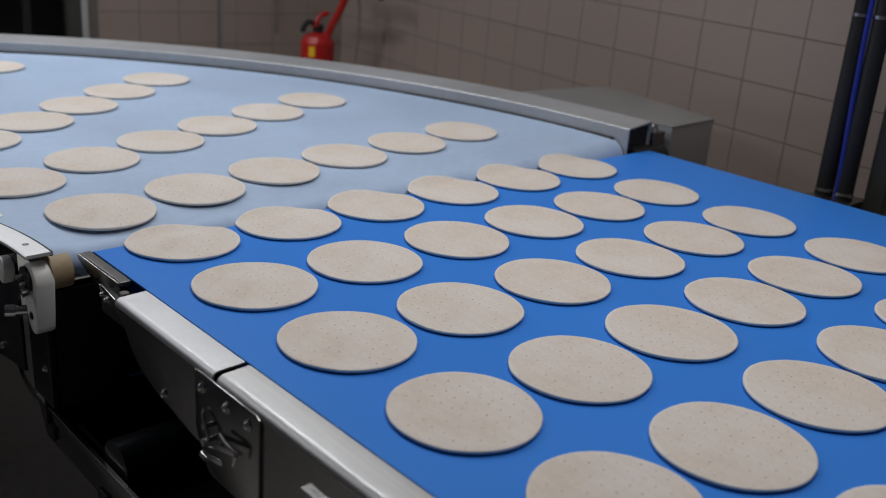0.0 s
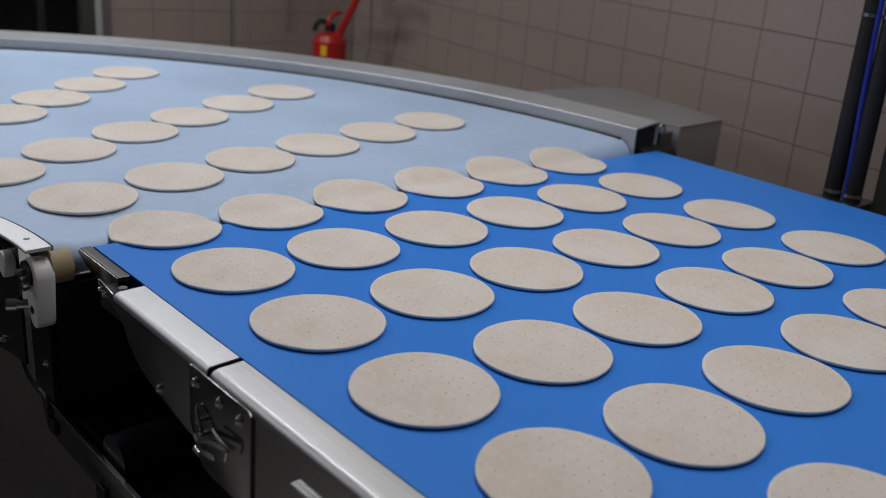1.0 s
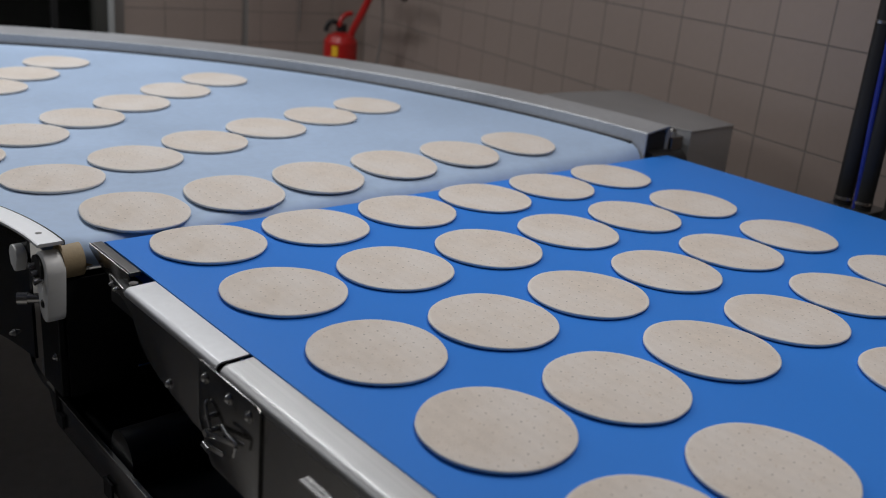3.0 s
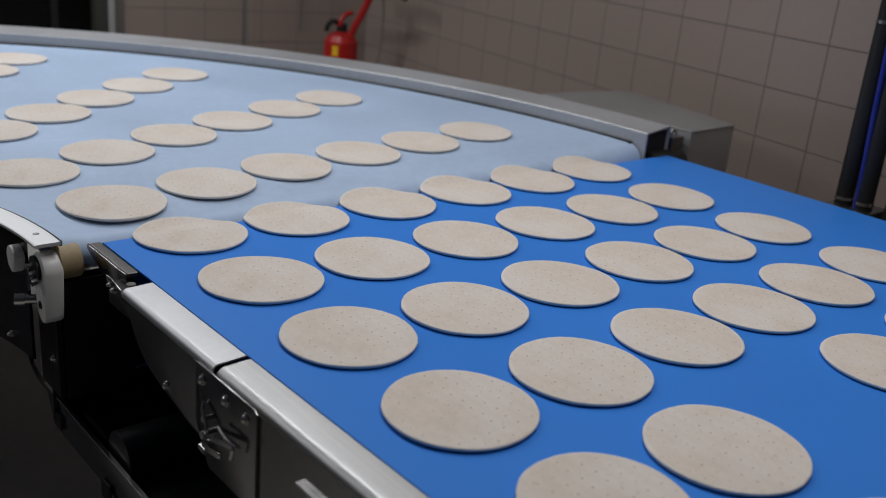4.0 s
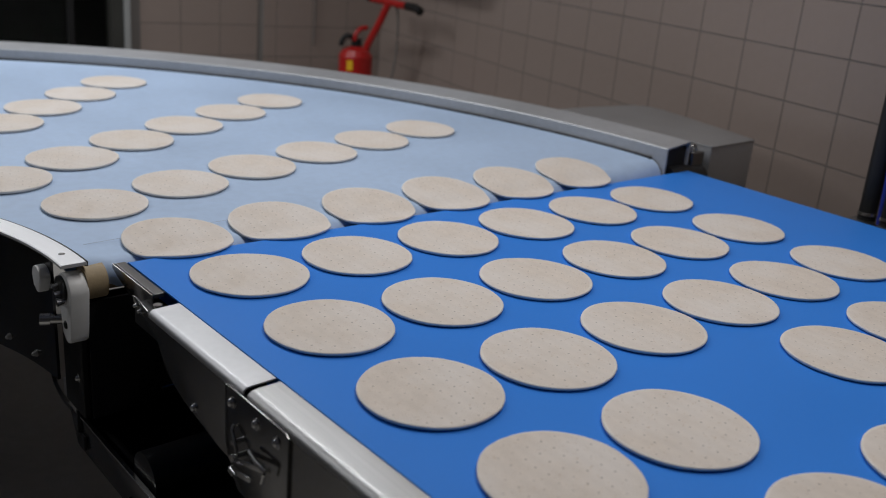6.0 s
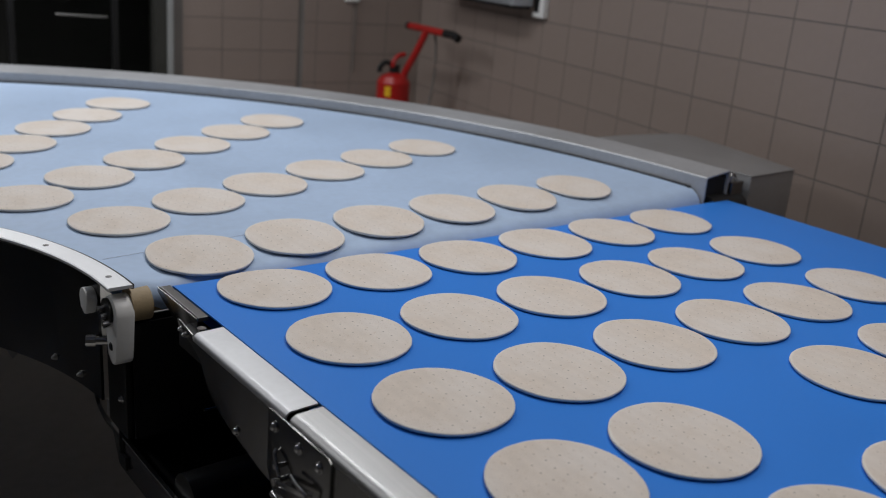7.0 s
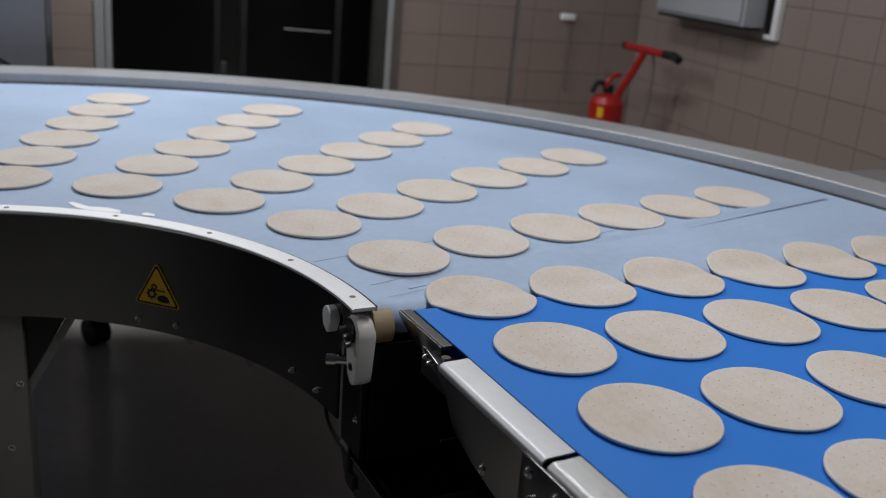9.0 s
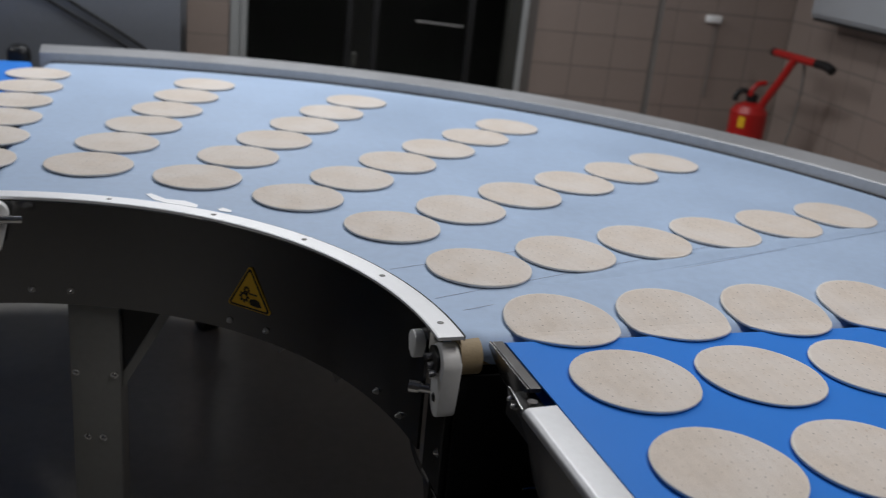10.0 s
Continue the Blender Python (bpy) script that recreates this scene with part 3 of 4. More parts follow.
part("bearing_bracket", slab(bmesh.new(), [(0.082 + u, v) for u, v in bracket_outline(0.021, -0.041, -0.056)], "x", 0.736, 0.7555, 0.003), WHITE, curve, "white plastic bearing cap", smooth=True)
part("shaft", R((0.744, 0.040, -0.046), (0.80, 0.040, -0.034), 0.012), BOLT, arm, "chrome shaft end", smooth=True)
part("shaft_collar", R((0.7340, 0.041, -0.047), (0.742, 0.041, -0.047), 0.0245), BLACK, arm, "dark bearing seat", smooth=True)
for k in range(3):
    part("nut", R((0.724, 0.048 - 0.011 * k, -0.044 - 0.010 * k), (0.738, 0.048 - 0.011 * k, -0.042 - 0.010 * k), 0.0068, n=12), BOLT, arm, smooth=True)
part("bolt", bolt(bmesh.new(), (0.740, 0.034, -0.110), (-1, 0, 0), 0.008, 0.003), BLACK, arm, smooth=True)
part("adjuster", R((0.721, 0.072, -0.110), (0.763, 0.050, -0.110), 0.0085), BOLT, arm, "chrome adjusting pin", smooth=True)
part("adjuster_head", R((0.711, 0.078, -0.110), (0.726, 0.070, -0.110), 0.011, n=12), BOLT, arm)
part("roller_end", R((0.793, 0.024, -0.042), (0.829, 0.024, -0.042), 0.030, n=28), TAN, curve, "tan roller end", smooth=True)
# end frame below the roller, its plates plain black
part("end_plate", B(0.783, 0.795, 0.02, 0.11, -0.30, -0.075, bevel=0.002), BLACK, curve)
# Wide black sheets fill the dark space under the belt
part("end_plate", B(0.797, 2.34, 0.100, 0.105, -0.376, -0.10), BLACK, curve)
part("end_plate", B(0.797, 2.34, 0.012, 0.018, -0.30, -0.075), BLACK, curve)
for y, z in ((0.035, -0.225), (0.10, -0.14)):
    part("bolt", bolt(bmesh.new(), (0.783, y, z), (-1, 0, 0), 0.006, 0.006), BOLT, curve, smooth=True)
# flat steel bar that comes down from the adjuster and turns into the rail below the belts
line = bend([(0.225, -0.185), (0.222, -0.225), (0.246, -0.285), (0.240, -0.325), (0.200, -0.343), (0.150, -0.3445)], 5)
bm = bmesh.new()
rings = [[bm.verts.new((x, y + a, z + b)) for x, a, b in ((0.800, 0.004, 0.003), (0.807, 0.004, 0.003), (0.807, -0.005, -0.004), (0.800, -0.005, -0.004))] for y, z in [(p.x, p.y) for p in [Vector((q[0], q[1])) for q in line]]]
for a, b in zip(rings[:-1], rings[1:]):
    for k in range(4):
        bm.faces.new((a[k], a[(k + 1) % 4], b[(k + 1) % 4], b[k]))
bm.faces.new(rings[0][::-1]), bm.faces.new(rings[-1])
part("guide_bar", bm, SHADEDSTEEL, curve, "bent flat steel bar", smooth=True)
part("guide_rail", slab(bmesh.new(), [(0.165, -0.341), (0.150, -0.360), (0.128, -0.405), (0.115, -0.412), (-0.62, -0.412), (-0.62, -0.341)], "x", 0.803, 0.8065, 0.0006), INOX, curve, "thin stainless side plate below the belts", smooth=True)
part("rail_edge", B(0.7995, 0.8085, -0.62, 0.160, -0.3405, -0.337, bevel=0.001), BOLT, curve, "bright folded edge")
part("tab", B(0.797, 0.7995, 0.098, 0.166, -0.320, -0.285, bevel=0.0006), PLATE, curve, "small plain steel tab")
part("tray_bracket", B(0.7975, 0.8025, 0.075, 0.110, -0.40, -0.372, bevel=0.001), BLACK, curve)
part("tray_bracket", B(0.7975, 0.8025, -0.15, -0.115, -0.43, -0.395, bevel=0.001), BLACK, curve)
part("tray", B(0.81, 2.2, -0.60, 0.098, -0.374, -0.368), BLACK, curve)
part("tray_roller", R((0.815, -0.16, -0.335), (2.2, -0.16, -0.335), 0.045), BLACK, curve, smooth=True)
# legs and braces
for a, r in ((73.0, 0.80), (52.0, 2.36), (8.0, 2.36)):
    p = Vector((r * math.cos(radians(a)), r * math.sin(radians(a)), 0))
    zf = -(CURVE @ p).z + 0.004
    top = -0.16 if r < 1 else -0.112
    bm = box(bmesh.new(), -0.028, 0.028, -0.055, 0.055, zf + 0.06, top, bevel=0.004)
    bmesh.ops.transform(bm, matrix=Matrix.Translation(p) @ Matrix.Rotation(radians(a), 4, "Z"), verts=bm.verts)
    leg = part("leg", bm, LEGSTEEL, curve, "stainless box-section leg", smooth=True)
    bm = rod(bmesh.new(), p + Vector((0, 0, zf)), p + Vector((0, 0, zf + 0.015)), 0.05)
    rod(bm, p + Vector((0, 0, zf + 0.012)), p + Vector((0, 0, zf + 0.065)), 0.016)
    part("foot", bm, BLACK, leg)
    if r < 1:
        bm = slab(bmesh.new(), [(-0.056, -0.233), (-0.15, -0.233), (-0.056, -0.40)], "x", -0.012, -0.006)
        bmesh.ops.transform(bm, matrix=Matrix.Translation(p) @ Matrix.Rotation(radians(a), 4, "Z"), verts=bm.verts)
        part("gusset", bm, BLACK, leg, "black triangular gusset")
        bm = slab(bmesh.new(), [(-0.151, -0.233), (-0.172, -0.233), (-0.056, -0.440), (-0.056, -0.402)], "x", -0.016, -0.006, 0.001)
        bmesh.ops.transform(bm, matrix=Matrix.Translation(p) @ Matrix.Rotation(radians(a), 4, "Z"), verts=bm.verts)
        part("brace", bm, LEGSTEEL, leg, "flat steel brace along the gusset", smooth=True)
        for dy, z in ((-0.06, -0.40), (0.06, -0.40), (-0.02, -0.56), (0.03, -0.56)):
            w = Matrix.Rotation(radians(a), 4, "Z") @ Vector((-0.029, dy * 0.7, 0))
            d = Matrix.Rotation(radians(a), 4, "Z") @ Vector((-1, 0, 0))
            part("bolt", bolt(bmesh.new(), p + w + Vector((0, 0, z)), d, 0.006, 0.006), BOLT, leg, smooth=True)

# drive housing behind the curve's outer rail
motor = thing("drive_housing", "plain grey stainless drive housing behind the guide rail", "housing")
shape = [(1.530, -0.006), (1.756, 0.004), (1.795, 0.16), (1.853, 0.42), (1.852, 0.47), (1.82, 0.505), (1.60, 0.535), (1.485, 0.535), (1.515, 0.25)]
part("housing", slab(bmesh.new(), shape, "z", 0.70, 0.9545, 0.002), HOUSING, motor, smooth=True)
part("lid", slab(bmesh.new(), [(1.666 + (x - 1.666) * 1.012, 0.26 + (y - 0.26) * 1.008) for x, y in shape], "z", 0.955, 0.958, 0.0008), HOUSING, motor, smooth=True)
part("stand", B(1.60, 1.68, 0.15, 0.25, 0.0, 0.6995), SHADEDSTEEL, motor)
# Black filler in the open rail end, in place of its shaded inside
part("end_cap", B(2.3695, 2.4605, 0.020, 0.060, -0.10, 0.0315, bevel=0.001), BLACK, curve, "black block standing for the dark inside of the rail's open end")
part("roller_bearing", R((2.38, 0.02, -0.062), (2.520, 0.02, -0.066), 0.046, n=28), BLACK, curve, "black bearing block of the end roller", smooth=True)
part("bearing_plate", B(2.474, 2.528, 0.006, 0.055, -0.10, 0.014, bevel=0.003), SHADEDSTEEL, curve)
part("hook", tube(bmesh.new(), bend([(2.478, 0.018, 0.012), (2.480, 0.018, 0.030), (2.490, 0.018, 0.034), (2.500, 0.018, 0.026), (2.502, 0.018, 0.010)]), 0.004, 8), STEEL, curve, "small steel hook", smooth=True)

# warning sticker on the inner side plate
sign = thing("warning_sticker", "yellow triangular warning sticker with a black border, crushing hazard", "sticker")
sign.matrix_basis = CURVE @ Matrix.Rotation(radians(45.2), 4, "Z") @ Matrix.Translation((0.7558, 0, -0.140)) @ Matrix.Rotation(radians(90), 4, "Y") @ Matrix.Rotation(radians(90), 4, "Z")


def tri(size, z0, z1, corner=0.12):
    pts = []
    for k in range(3):
        a = radians(90 + 120 * k)
        c = Vector((math.cos(a), math.sin(a)))
        for s in (-1, 1):
            b = Vector((math.cos(a + s * 2.0944), math.sin(a + s * 2.0944)))
            pts.append(tuple((c + (b - c) * corner * 0.5) * size))
    return slab(bmesh.new(), pts, "z", z0, z1)


part("edge", tri(0.0650, -0.0022, -0.0014), YELLOW, sign)
part("border", tri(0.0610, -0.0030, -0.0022), BLACK, sign)
part("field", tri(0.0520, -0.0038, -0.0030, 0.05), YELLOW, sign)
bm = bmesh.new()
for x, y, r in ((0.012, -0.006, 0.010), (0.006, 0.010, 0.006)):
    for k in range(8):
        a = 0.7854 * k
        box(bm, x - 0.0018, x + 0.0018, y + r * 0.75, y + r * 1.25, -0.0044, -0.0038, m=Matrix.Translation((x, y, 0)) @ Matrix.Rotation(a, 4, "Z") @ Matrix.Translation((-x, -y, 0)))
    arc_ring = [(r * 0.55, -0.0044), (r * 0.95, -0.0044), (r * 0.95, -0.0038), (r * 0.55, -0.0038)]
    g = arc(bmesh.new(), arc_ring, 0, 359, 24)
    bmesh.ops.translate(g, vec=(x, y, 0), verts=g.verts)
    tmp = bpy.data.meshes.new("gear")
    g.to_mesh(tmp)
    g.free()
    bm.from_mesh(tmp)
    bpy.data.meshes.remove(tmp)
slab(bm, [(-0.032, -0.020), (-0.018, -0.022), (-0.004, -0.020), (0.0, -0.014), (-0.004, -0.008), (-0.016, -0.005), (-0.026, -0.008)], "z", -0.0044, -0.0038)
box(bm, -0.020, 0.000, 0.002, 0.005, -0.0044, -0.0038)
part("symbol", bm, BLACK, sign)

# ---- next straight conveyor after the curve ----
EZ = (CURVE @ Vector((0, 1.6, 0))).z
out = thing("exit_belt_conveyor", "stainless conveyor with a blue belt that takes over from the curve", "conveyor")
bm = belt_loop(0.74, 2.36, -2.6, 0.0, EZ, 0.014)
bmesh.ops.transform(bm, matrix=Matrix.Translation((CX - 0.004, 0, 0)) @ Matrix(((0, -1, 0, 0), (1, 0, 0, 0), (0, 0, 1, 0), (0, 0, 0, 1))) @ Matrix.Diagonal((1, -1, 1, 1)), verts=bm.verts)
bmesh.ops.transform(bm, matrix=Matrix.Translation((2 * CX, 0, 0)) @ Matrix.Diagonal((-1, 1, 1, 1)), verts=bm.verts) if max(v.co.x for v in bm.verts) > CX + 0.5 else None
part("belt", bm, BLUE, out, "bright blue flat belt", smooth=True)
for y0, y1 in ((0.690, 0.735), (2.365, 2.42)):
    part("side_rail", B(-3.6, CX - 0.06, y0, y1, EZ - 0.13, EZ - 0.008, bevel=0.005), STEEL, out, smooth=True)
part("joint_plate", slab(bmesh.new(), [(CX - 0.02, EZ - 0.075), (CX - 0.03, EZ - 0.065), (CX - 0.5, EZ - 0.065), (CX - 0.5, EZ - 0.19), (CX - 0.04, EZ - 0.19), (CX - 0.02, EZ - 0.165)], "y", 0.680, 0.686, 0.001), STEEL, out)
for x in (-1.5, -3.2):
    for y in (0.75, 2.36):
        part("leg", B(x - 0.025, x + 0.025, y - 0.025, y + 0.025, 0, EZ - 0.13, bevel=0.004), SHADEDSTEEL, out)
part("corner_guard", B(CX - 0.09, CX - 0.012, 2.37, 2.47, EZ - 0.1, EZ + 0.05, bevel=0.03, seg=4), BLACK, out, "black plastic corner guard", smooth=True)
bear = part("bearing_bracket", slab(bmesh.new(), [(CX + 0.046 + u, EZ + v) for u, v in bracket_outline(0.028, -0.024, -0.09)], "y", 0.715, 0.737, 0.003), WHITE, out, "white plastic bearing bracket", smooth=True)
part("adjuster", R((CX + 0.03, 0.705, EZ - 0.03), (CX + 0.10, 0.705, EZ - 0.03), 0.008), BOLT, bear, smooth=True)

# ---- things by the walls ----
ext = thing("fire_extinguisher", "red fire extinguisher with a black valve and a red discharge pipe", "extinguisher", at=pose(-0.215, -0.25, 0.045))
EX, EY = 2.272, 2.725
bm = rod(bmesh.new(), (EX, EY, 0.30), (EX, EY, 0.765), 0.085, n=36)
rod(bm, (EX, EY, 0.765), (EX, EY, 0.795), 0.085, 0.066, n=36)
rod(bm, (EX, EY, 0.795), (EX, EY, 0.812), 0.066, 0.030, n=36)
part("cylinder", bm, RED, ext, smooth=True)
part("base_ring", R((EX, EY, -0.045), (EX, EY, 0.2995), 0.082, n=32), BLACK, ext)
part("label", arc(bmesh.new(), [(0.0855, -0.025), (0.0855, 0.025), (0.0862, 0.025), (0.0862, -0.025)], 205, 226, 8), YELLOW, ext, "small yellow label")
ext.children[-1].matrix_basis = pose(EX, EY, 0.725)
valve = part("valve", R((EX, EY, 0.80), (EX, EY, 0.850), 0.026), BLACK, ext, smooth=True)
part("lever", tube(bmesh.new(), bend([(EX - 0.078, EY + 0.02, 0.812), (EX - 0.072, EY + 0.02, 0.840), (EX - 0.050, EY + 0.01, 0.862), (EX - 0.015, EY, 0.850)]), 0.013), BLACK, valve, "black squeeze lever", smooth=True)
part("carry_handle", tube(bmesh.new(), bend([(EX - 0.02, EY - 0.01, 0.840), (EX - 0.012, EY - 0.01, 0.872), (EX + 0.012, EY - 0.015, 0.898), (EX + 0.045, EY - 0.02, 0.905)]), 0.012), RED, valve, smooth=True)
cross0, cross1 = Vector((2.372, 2.772, 1.042)), Vector((2.350, 2.33, 1.040))
P1 = cross0 + (cross1 - cross0) * 0.40
part("discharge_pipe", tube(bmesh.new(), bend([(EX + 0.030, EY - 0.025, 0.770), (EX + 0.045, EY - 0.040, 0.830), (EX + 0.066, EY - 0.085, 0.925), P1]), 0.018, 12), RED, ext, smooth=True)
part("nozzle_bar", tube(bmesh.new(), [cross0 + (cross1 - cross0) * 0.05, P1, cross0 + (cross1 - cross0) * 0.74], 0.018, 12), RED, ext, "red nozzle bar", smooth=True)
part("nozzle_tip", tube(bmesh.new(), [cross0, cross0 + (cross1 - cross0) * 0.048], 0.019, 12), BLACK, ext, "black end cap", smooth=True)
part("nozzle_tip", tube(bmesh.new(), [cross0 + (cross1 - cross0) * 0.745, cross0 + (cross1 - cross0) * 0.9, cross1 + Vector((0, 0, -0.012))], 0.020, 12), BLACK, ext, "black nozzle tip", smooth=True)
# Thin dark tube along the upright line below the bar
part("hose", tube(bmesh.new(), bend([P1 + Vector((0.02, -0.03, -0.005)), P1 + Vector((0.03, -0.04, -0.08)), P1 + Vector((0.03, -0.04, -0.25)), P1 + Vector((0.0, -0.02, -0.45)), (EX + 0.08, EY - 0.03, 0.45)]), 0.006, 8), GROUT, ext, "thin dark tube hanging below the nozzle bar", smooth=True)

cab = thing("electrical_cabinet", "grey metal electrical cabinet with white trunking on the tiled wall", "cabinet", at=SIDE)
part("body", B(0.46, 1.20, -0.140, -0.035, 1.265, 1.95, bevel=0.006), CABGREY, cab, smooth=True)
part("door", B(0.475, 1.185, -0.152, -0.1405, 1.28, 1.94, bevel=0.004), CABGREY, cab, smooth=True)
part("backing_frame", B(1.236, 1.274, -0.03, -0.001, 1.222, 1.98, bevel=0.004), WHITE, cab, "white plastic trunking", smooth=True)
part("backing_frame", B(1.19, 1.2355, -0.03, -0.001, 1.222, 1.242, bevel=0.003), WHITE, cab, "white plastic trunking", smooth=True)
# Black infill between cabinet and trunking
part("gasket", B(1.2005, 1.2355, -0.028, -0.001, 1.243, 1.95), BLACK, cab)
# Flat black plate below the cabinet body
part("underside", B(0.48, 1.18, -0.138, -0.037, 1.252, 1.2645), BLACK, cab, "black plate along the cabinet's underside")

sock = thing("wall_socket", "small white wall socket on the tiled wall", "socket", at=BACK)
part("plate", B(0.375, 0.455, 0.0355, 0.058, 1.165, 1.20, bevel=0.006), WHITE, sock, smooth=True)
part("cable", tube(bmesh.new(), bend([(0.39, 0.045, 1.166), (0.388, 0.043, 1.05), (0.392, 0.043, 0.8)]), 0.004, 8), GROUT, sock, smooth=True)

# black hoses on a stand between the belt and the side wall
stand = thing("hose_stand", "two upright black pipes with steel clamps and a blue hose", "pipes")
for y in (-0.444, -0.496):
    pipe = part("pipe", R((1.60, y, 0.80), (1.60, y, 2.4), 0.0225, n=24), BLACK, stand, "black pipe", smooth=True)
    part("clamp", R((1.60, y, 0.878), (1.60, y, 0.886), 0.0245, n=24), BOLT, pipe, "steel clamp ring", smooth=True)
    part("clamp", R((1.60, y, 1.318), (1.60, y, 1.326), 0.0245, n=24), BOLT, pipe, "steel clamp ring", smooth=True)
part("hose", tube(bmesh.new(), bend([(1.585, -0.486, 0.80), (1.584, -0.482, 0.95), (1.582, -0.474, 1.15), (1.580, -0.470, 1.45), (1.580, -0.470, 2.3)]), 0.0065), CABLEBLUE, stand, "blue hose", smooth=True)
part("post", B(1.63, 1.67, -0.585, -0.535, 0.0, 2.4, bevel=0.004), FRAMEDARK, stand, smooth=True)
part("base", B(1.54, 1.67, -0.53, -0.41, 0.0, 0.865, bevel=0.004), SHADEDSTEEL, stand, smooth=True)

# grey machine beyond the curve
mach = thing("grey_machine", "large grey metal machine with cables beside the door", "machine")
part("housing", B(-2.6, -0.490, 2.78, 3.30, 0.10, 1.9, bevel=0.01), MACHINE, mach, smooth=True)
part("edge_trim", B(-0.489, -0.464, 2.80, 3.29, 0.10, 1.9, bevel=0.003), SHADEDSTEEL, mach)
part("plinth", B(-2.5, -0.50, 2.84, 3.28, 0.0, 0.0995), BLACK, mach)
for dx in (0, 0.085):
    part("cable", tube(bmesh.new(), bend([(-1.75 + dx, 2.765, 1.60), (-1.30 + dx, 2.765, 1.25), (-0.984 + dx, 2.765, 1.066), (-0.707 + dx * 0.8, 2.765, 0.909), (-0.64 + dx * 0.7, 2.77, 0.84)]), 0.006), BLACK, mach, smooth=True)

# castor and beam under the curve
castor = thing("castor_stand", "dark castor wheel under a steel stem on the floor", "castor")
part("wheel", R((-0.455, 2.02, 0.05), (-0.395, 2.045, 0.05), 0.05, n=28), BLACK, castor, smooth=True)
part("fork", B(-0.465, -0.385, 1.99, 2.075, 0.101, 0.16, bevel=0.004), SHADEDSTEEL, castor)
part("plate", B(-0.50, -0.34, 1.95, 2.10, 0.1605, 0.18, bevel=0.003), BLACK, castor)
part("stem", B(-0.45, -0.39, 1.99, 2.06, 0.1805, 0.62), SHADEDSTEEL, castor)

# ---- the dough discs ----
DR, DT = 0.100, 0.0068


def disc_bmesh(seed, size=1.0):
    rnd = random.Random(seed)
    ph = [rnd.uniform(0, 6.28) for _ in range(4)]
    bm = bmesh.new()
    n = 80
    prof = [(0.0, 0.0), (0.5, 0.0), (0.950, 0.0), (0.978, 0.22), (0.998, 0.58), (0.996, 0.92), (0.978, 1.01), (0.93, 1.0), (0.62, 0.985), (0.3, 0.985), (0.0, 0.99)]
    rings = []
    for q, h in prof:
        if q == 0:
            rings.append([bm.verts.new((0, 0, h * DT))])
            continue
        ring = []
        for k in range(n):
            a = 6.283185 * k / n
            wob = 1 + 0.008 * math.sin(2 * a + ph[0]) + 0.005 * math.sin(3 * a + ph[1]) + 0.003 * math.sin(7 * a + ph[2]) + 0.005 * noise.noise((9 * math.cos(a), 9 * math.sin(a), seed))
            lift = (0.0004 * math.sin(3 * a + ph[3]) * q if h > 0.5 else 0)
            ring.append(bm.verts.new((DR * size * q * wob * math.cos(a), DR * size * q * wob * math.sin(a), h * DT + lift)))
        rings.append(ring)
    for r, q in zip(rings[:-1], rings[1:]):
        for k in range(n):
            j = (k + 1) % n
            if len(r) == 1:
                bm.faces.new((r[0], q[k], q[j]))
            elif len(q) == 1:
                bm.faces.new((r[k], r[j], q[0]))
            else:
                bm.faces.new((r[k], r[j], q[j], q[k]))
    bmesh.ops.recalc_face_normals(bm, faces=bm.faces)
    return bm


def dough_mesh(bm, seed):
    me = bpy.data.meshes.new("dough_disc")
    bm.to_mesh(me)
    bm.free()
    me.polygons.foreach_set("use_smooth", [True] * len(me.polygons))
    at = me.attributes.new("batch", "FLOAT", "POINT")
    at.data.foreach_set("value", [seed * 1.7] * len(me.vertices))
    me.materials.append(DOUGH)
    return me


SIZE = (0.994, 1.008, 1.012, 1.008, 0.998, 0.990)
WHOLE = [[dough_mesh(disc_bmesh(s + 7 * c, k), s + 7 * c) for s in range(4)] for c, k in enumerate(SIZE)]
STRIPS = 14
CUTS = [-0.104 + 0.208 * k / STRIPS for k in range(STRIPS + 1)]


def strip_meshes(seed, size):
    out = []
    for k in range(STRIPS):
        bm = disc_bmesh(seed, size)
        for y, s in ((CUTS[k], -1), (CUTS[k + 1], 1)):
            # cut at the joint, and leave a short tapered lip under the next strip
            bmesh.ops.bisect_plane(bm, geom=list(bm.verts) + list(bm.edges) + list(bm.faces), plane_co=(0, y, 0), plane_no=(0, s, 0))
            bmesh.ops.bisect_plane(bm, geom=list(bm.verts) + list(bm.edges) + list(bm.faces), plane_co=(0, y + s * 0.0015, 0), plane_no=(0, s, 0), clear_outer=True)
            for e in bm.edges:
                if all(abs(v.co.y - y) < 1e-6 for v in e.verts):
                    e.smooth = False
            for v in bm.verts:
                if (v.co.y - y) * s > 1e-6:
                    v.co.z = DT * 0.5 + (v.co.z - DT * 0.5) * 0.88
                    v.co.x *= 0.996
        out.append(dough_mesh(bm, seed))
    return out


CUT = [strip_meshes(s + 50, k) for s, k in enumerate(SIZE)]
# travel of the rows: metres and seconds
SPEED, PITCH, FIRST, LANE = 0.0616, 0.2435, 0.199, 0.2168
TURN, LAG = 3.625, (-2.77, -2.67, -2.80, -2.98, -3.16, -3.25)
SLIP = (0.10, 0.20, 0.28, 0.32, 0.35, 0.37)
DCX, DR0, LANE2 = -1.0895, 1.0430, 0.215
RISE = math.tan(radians(TILT))


def level(x):
    return 0.008 + RISE * (x + 0.075)


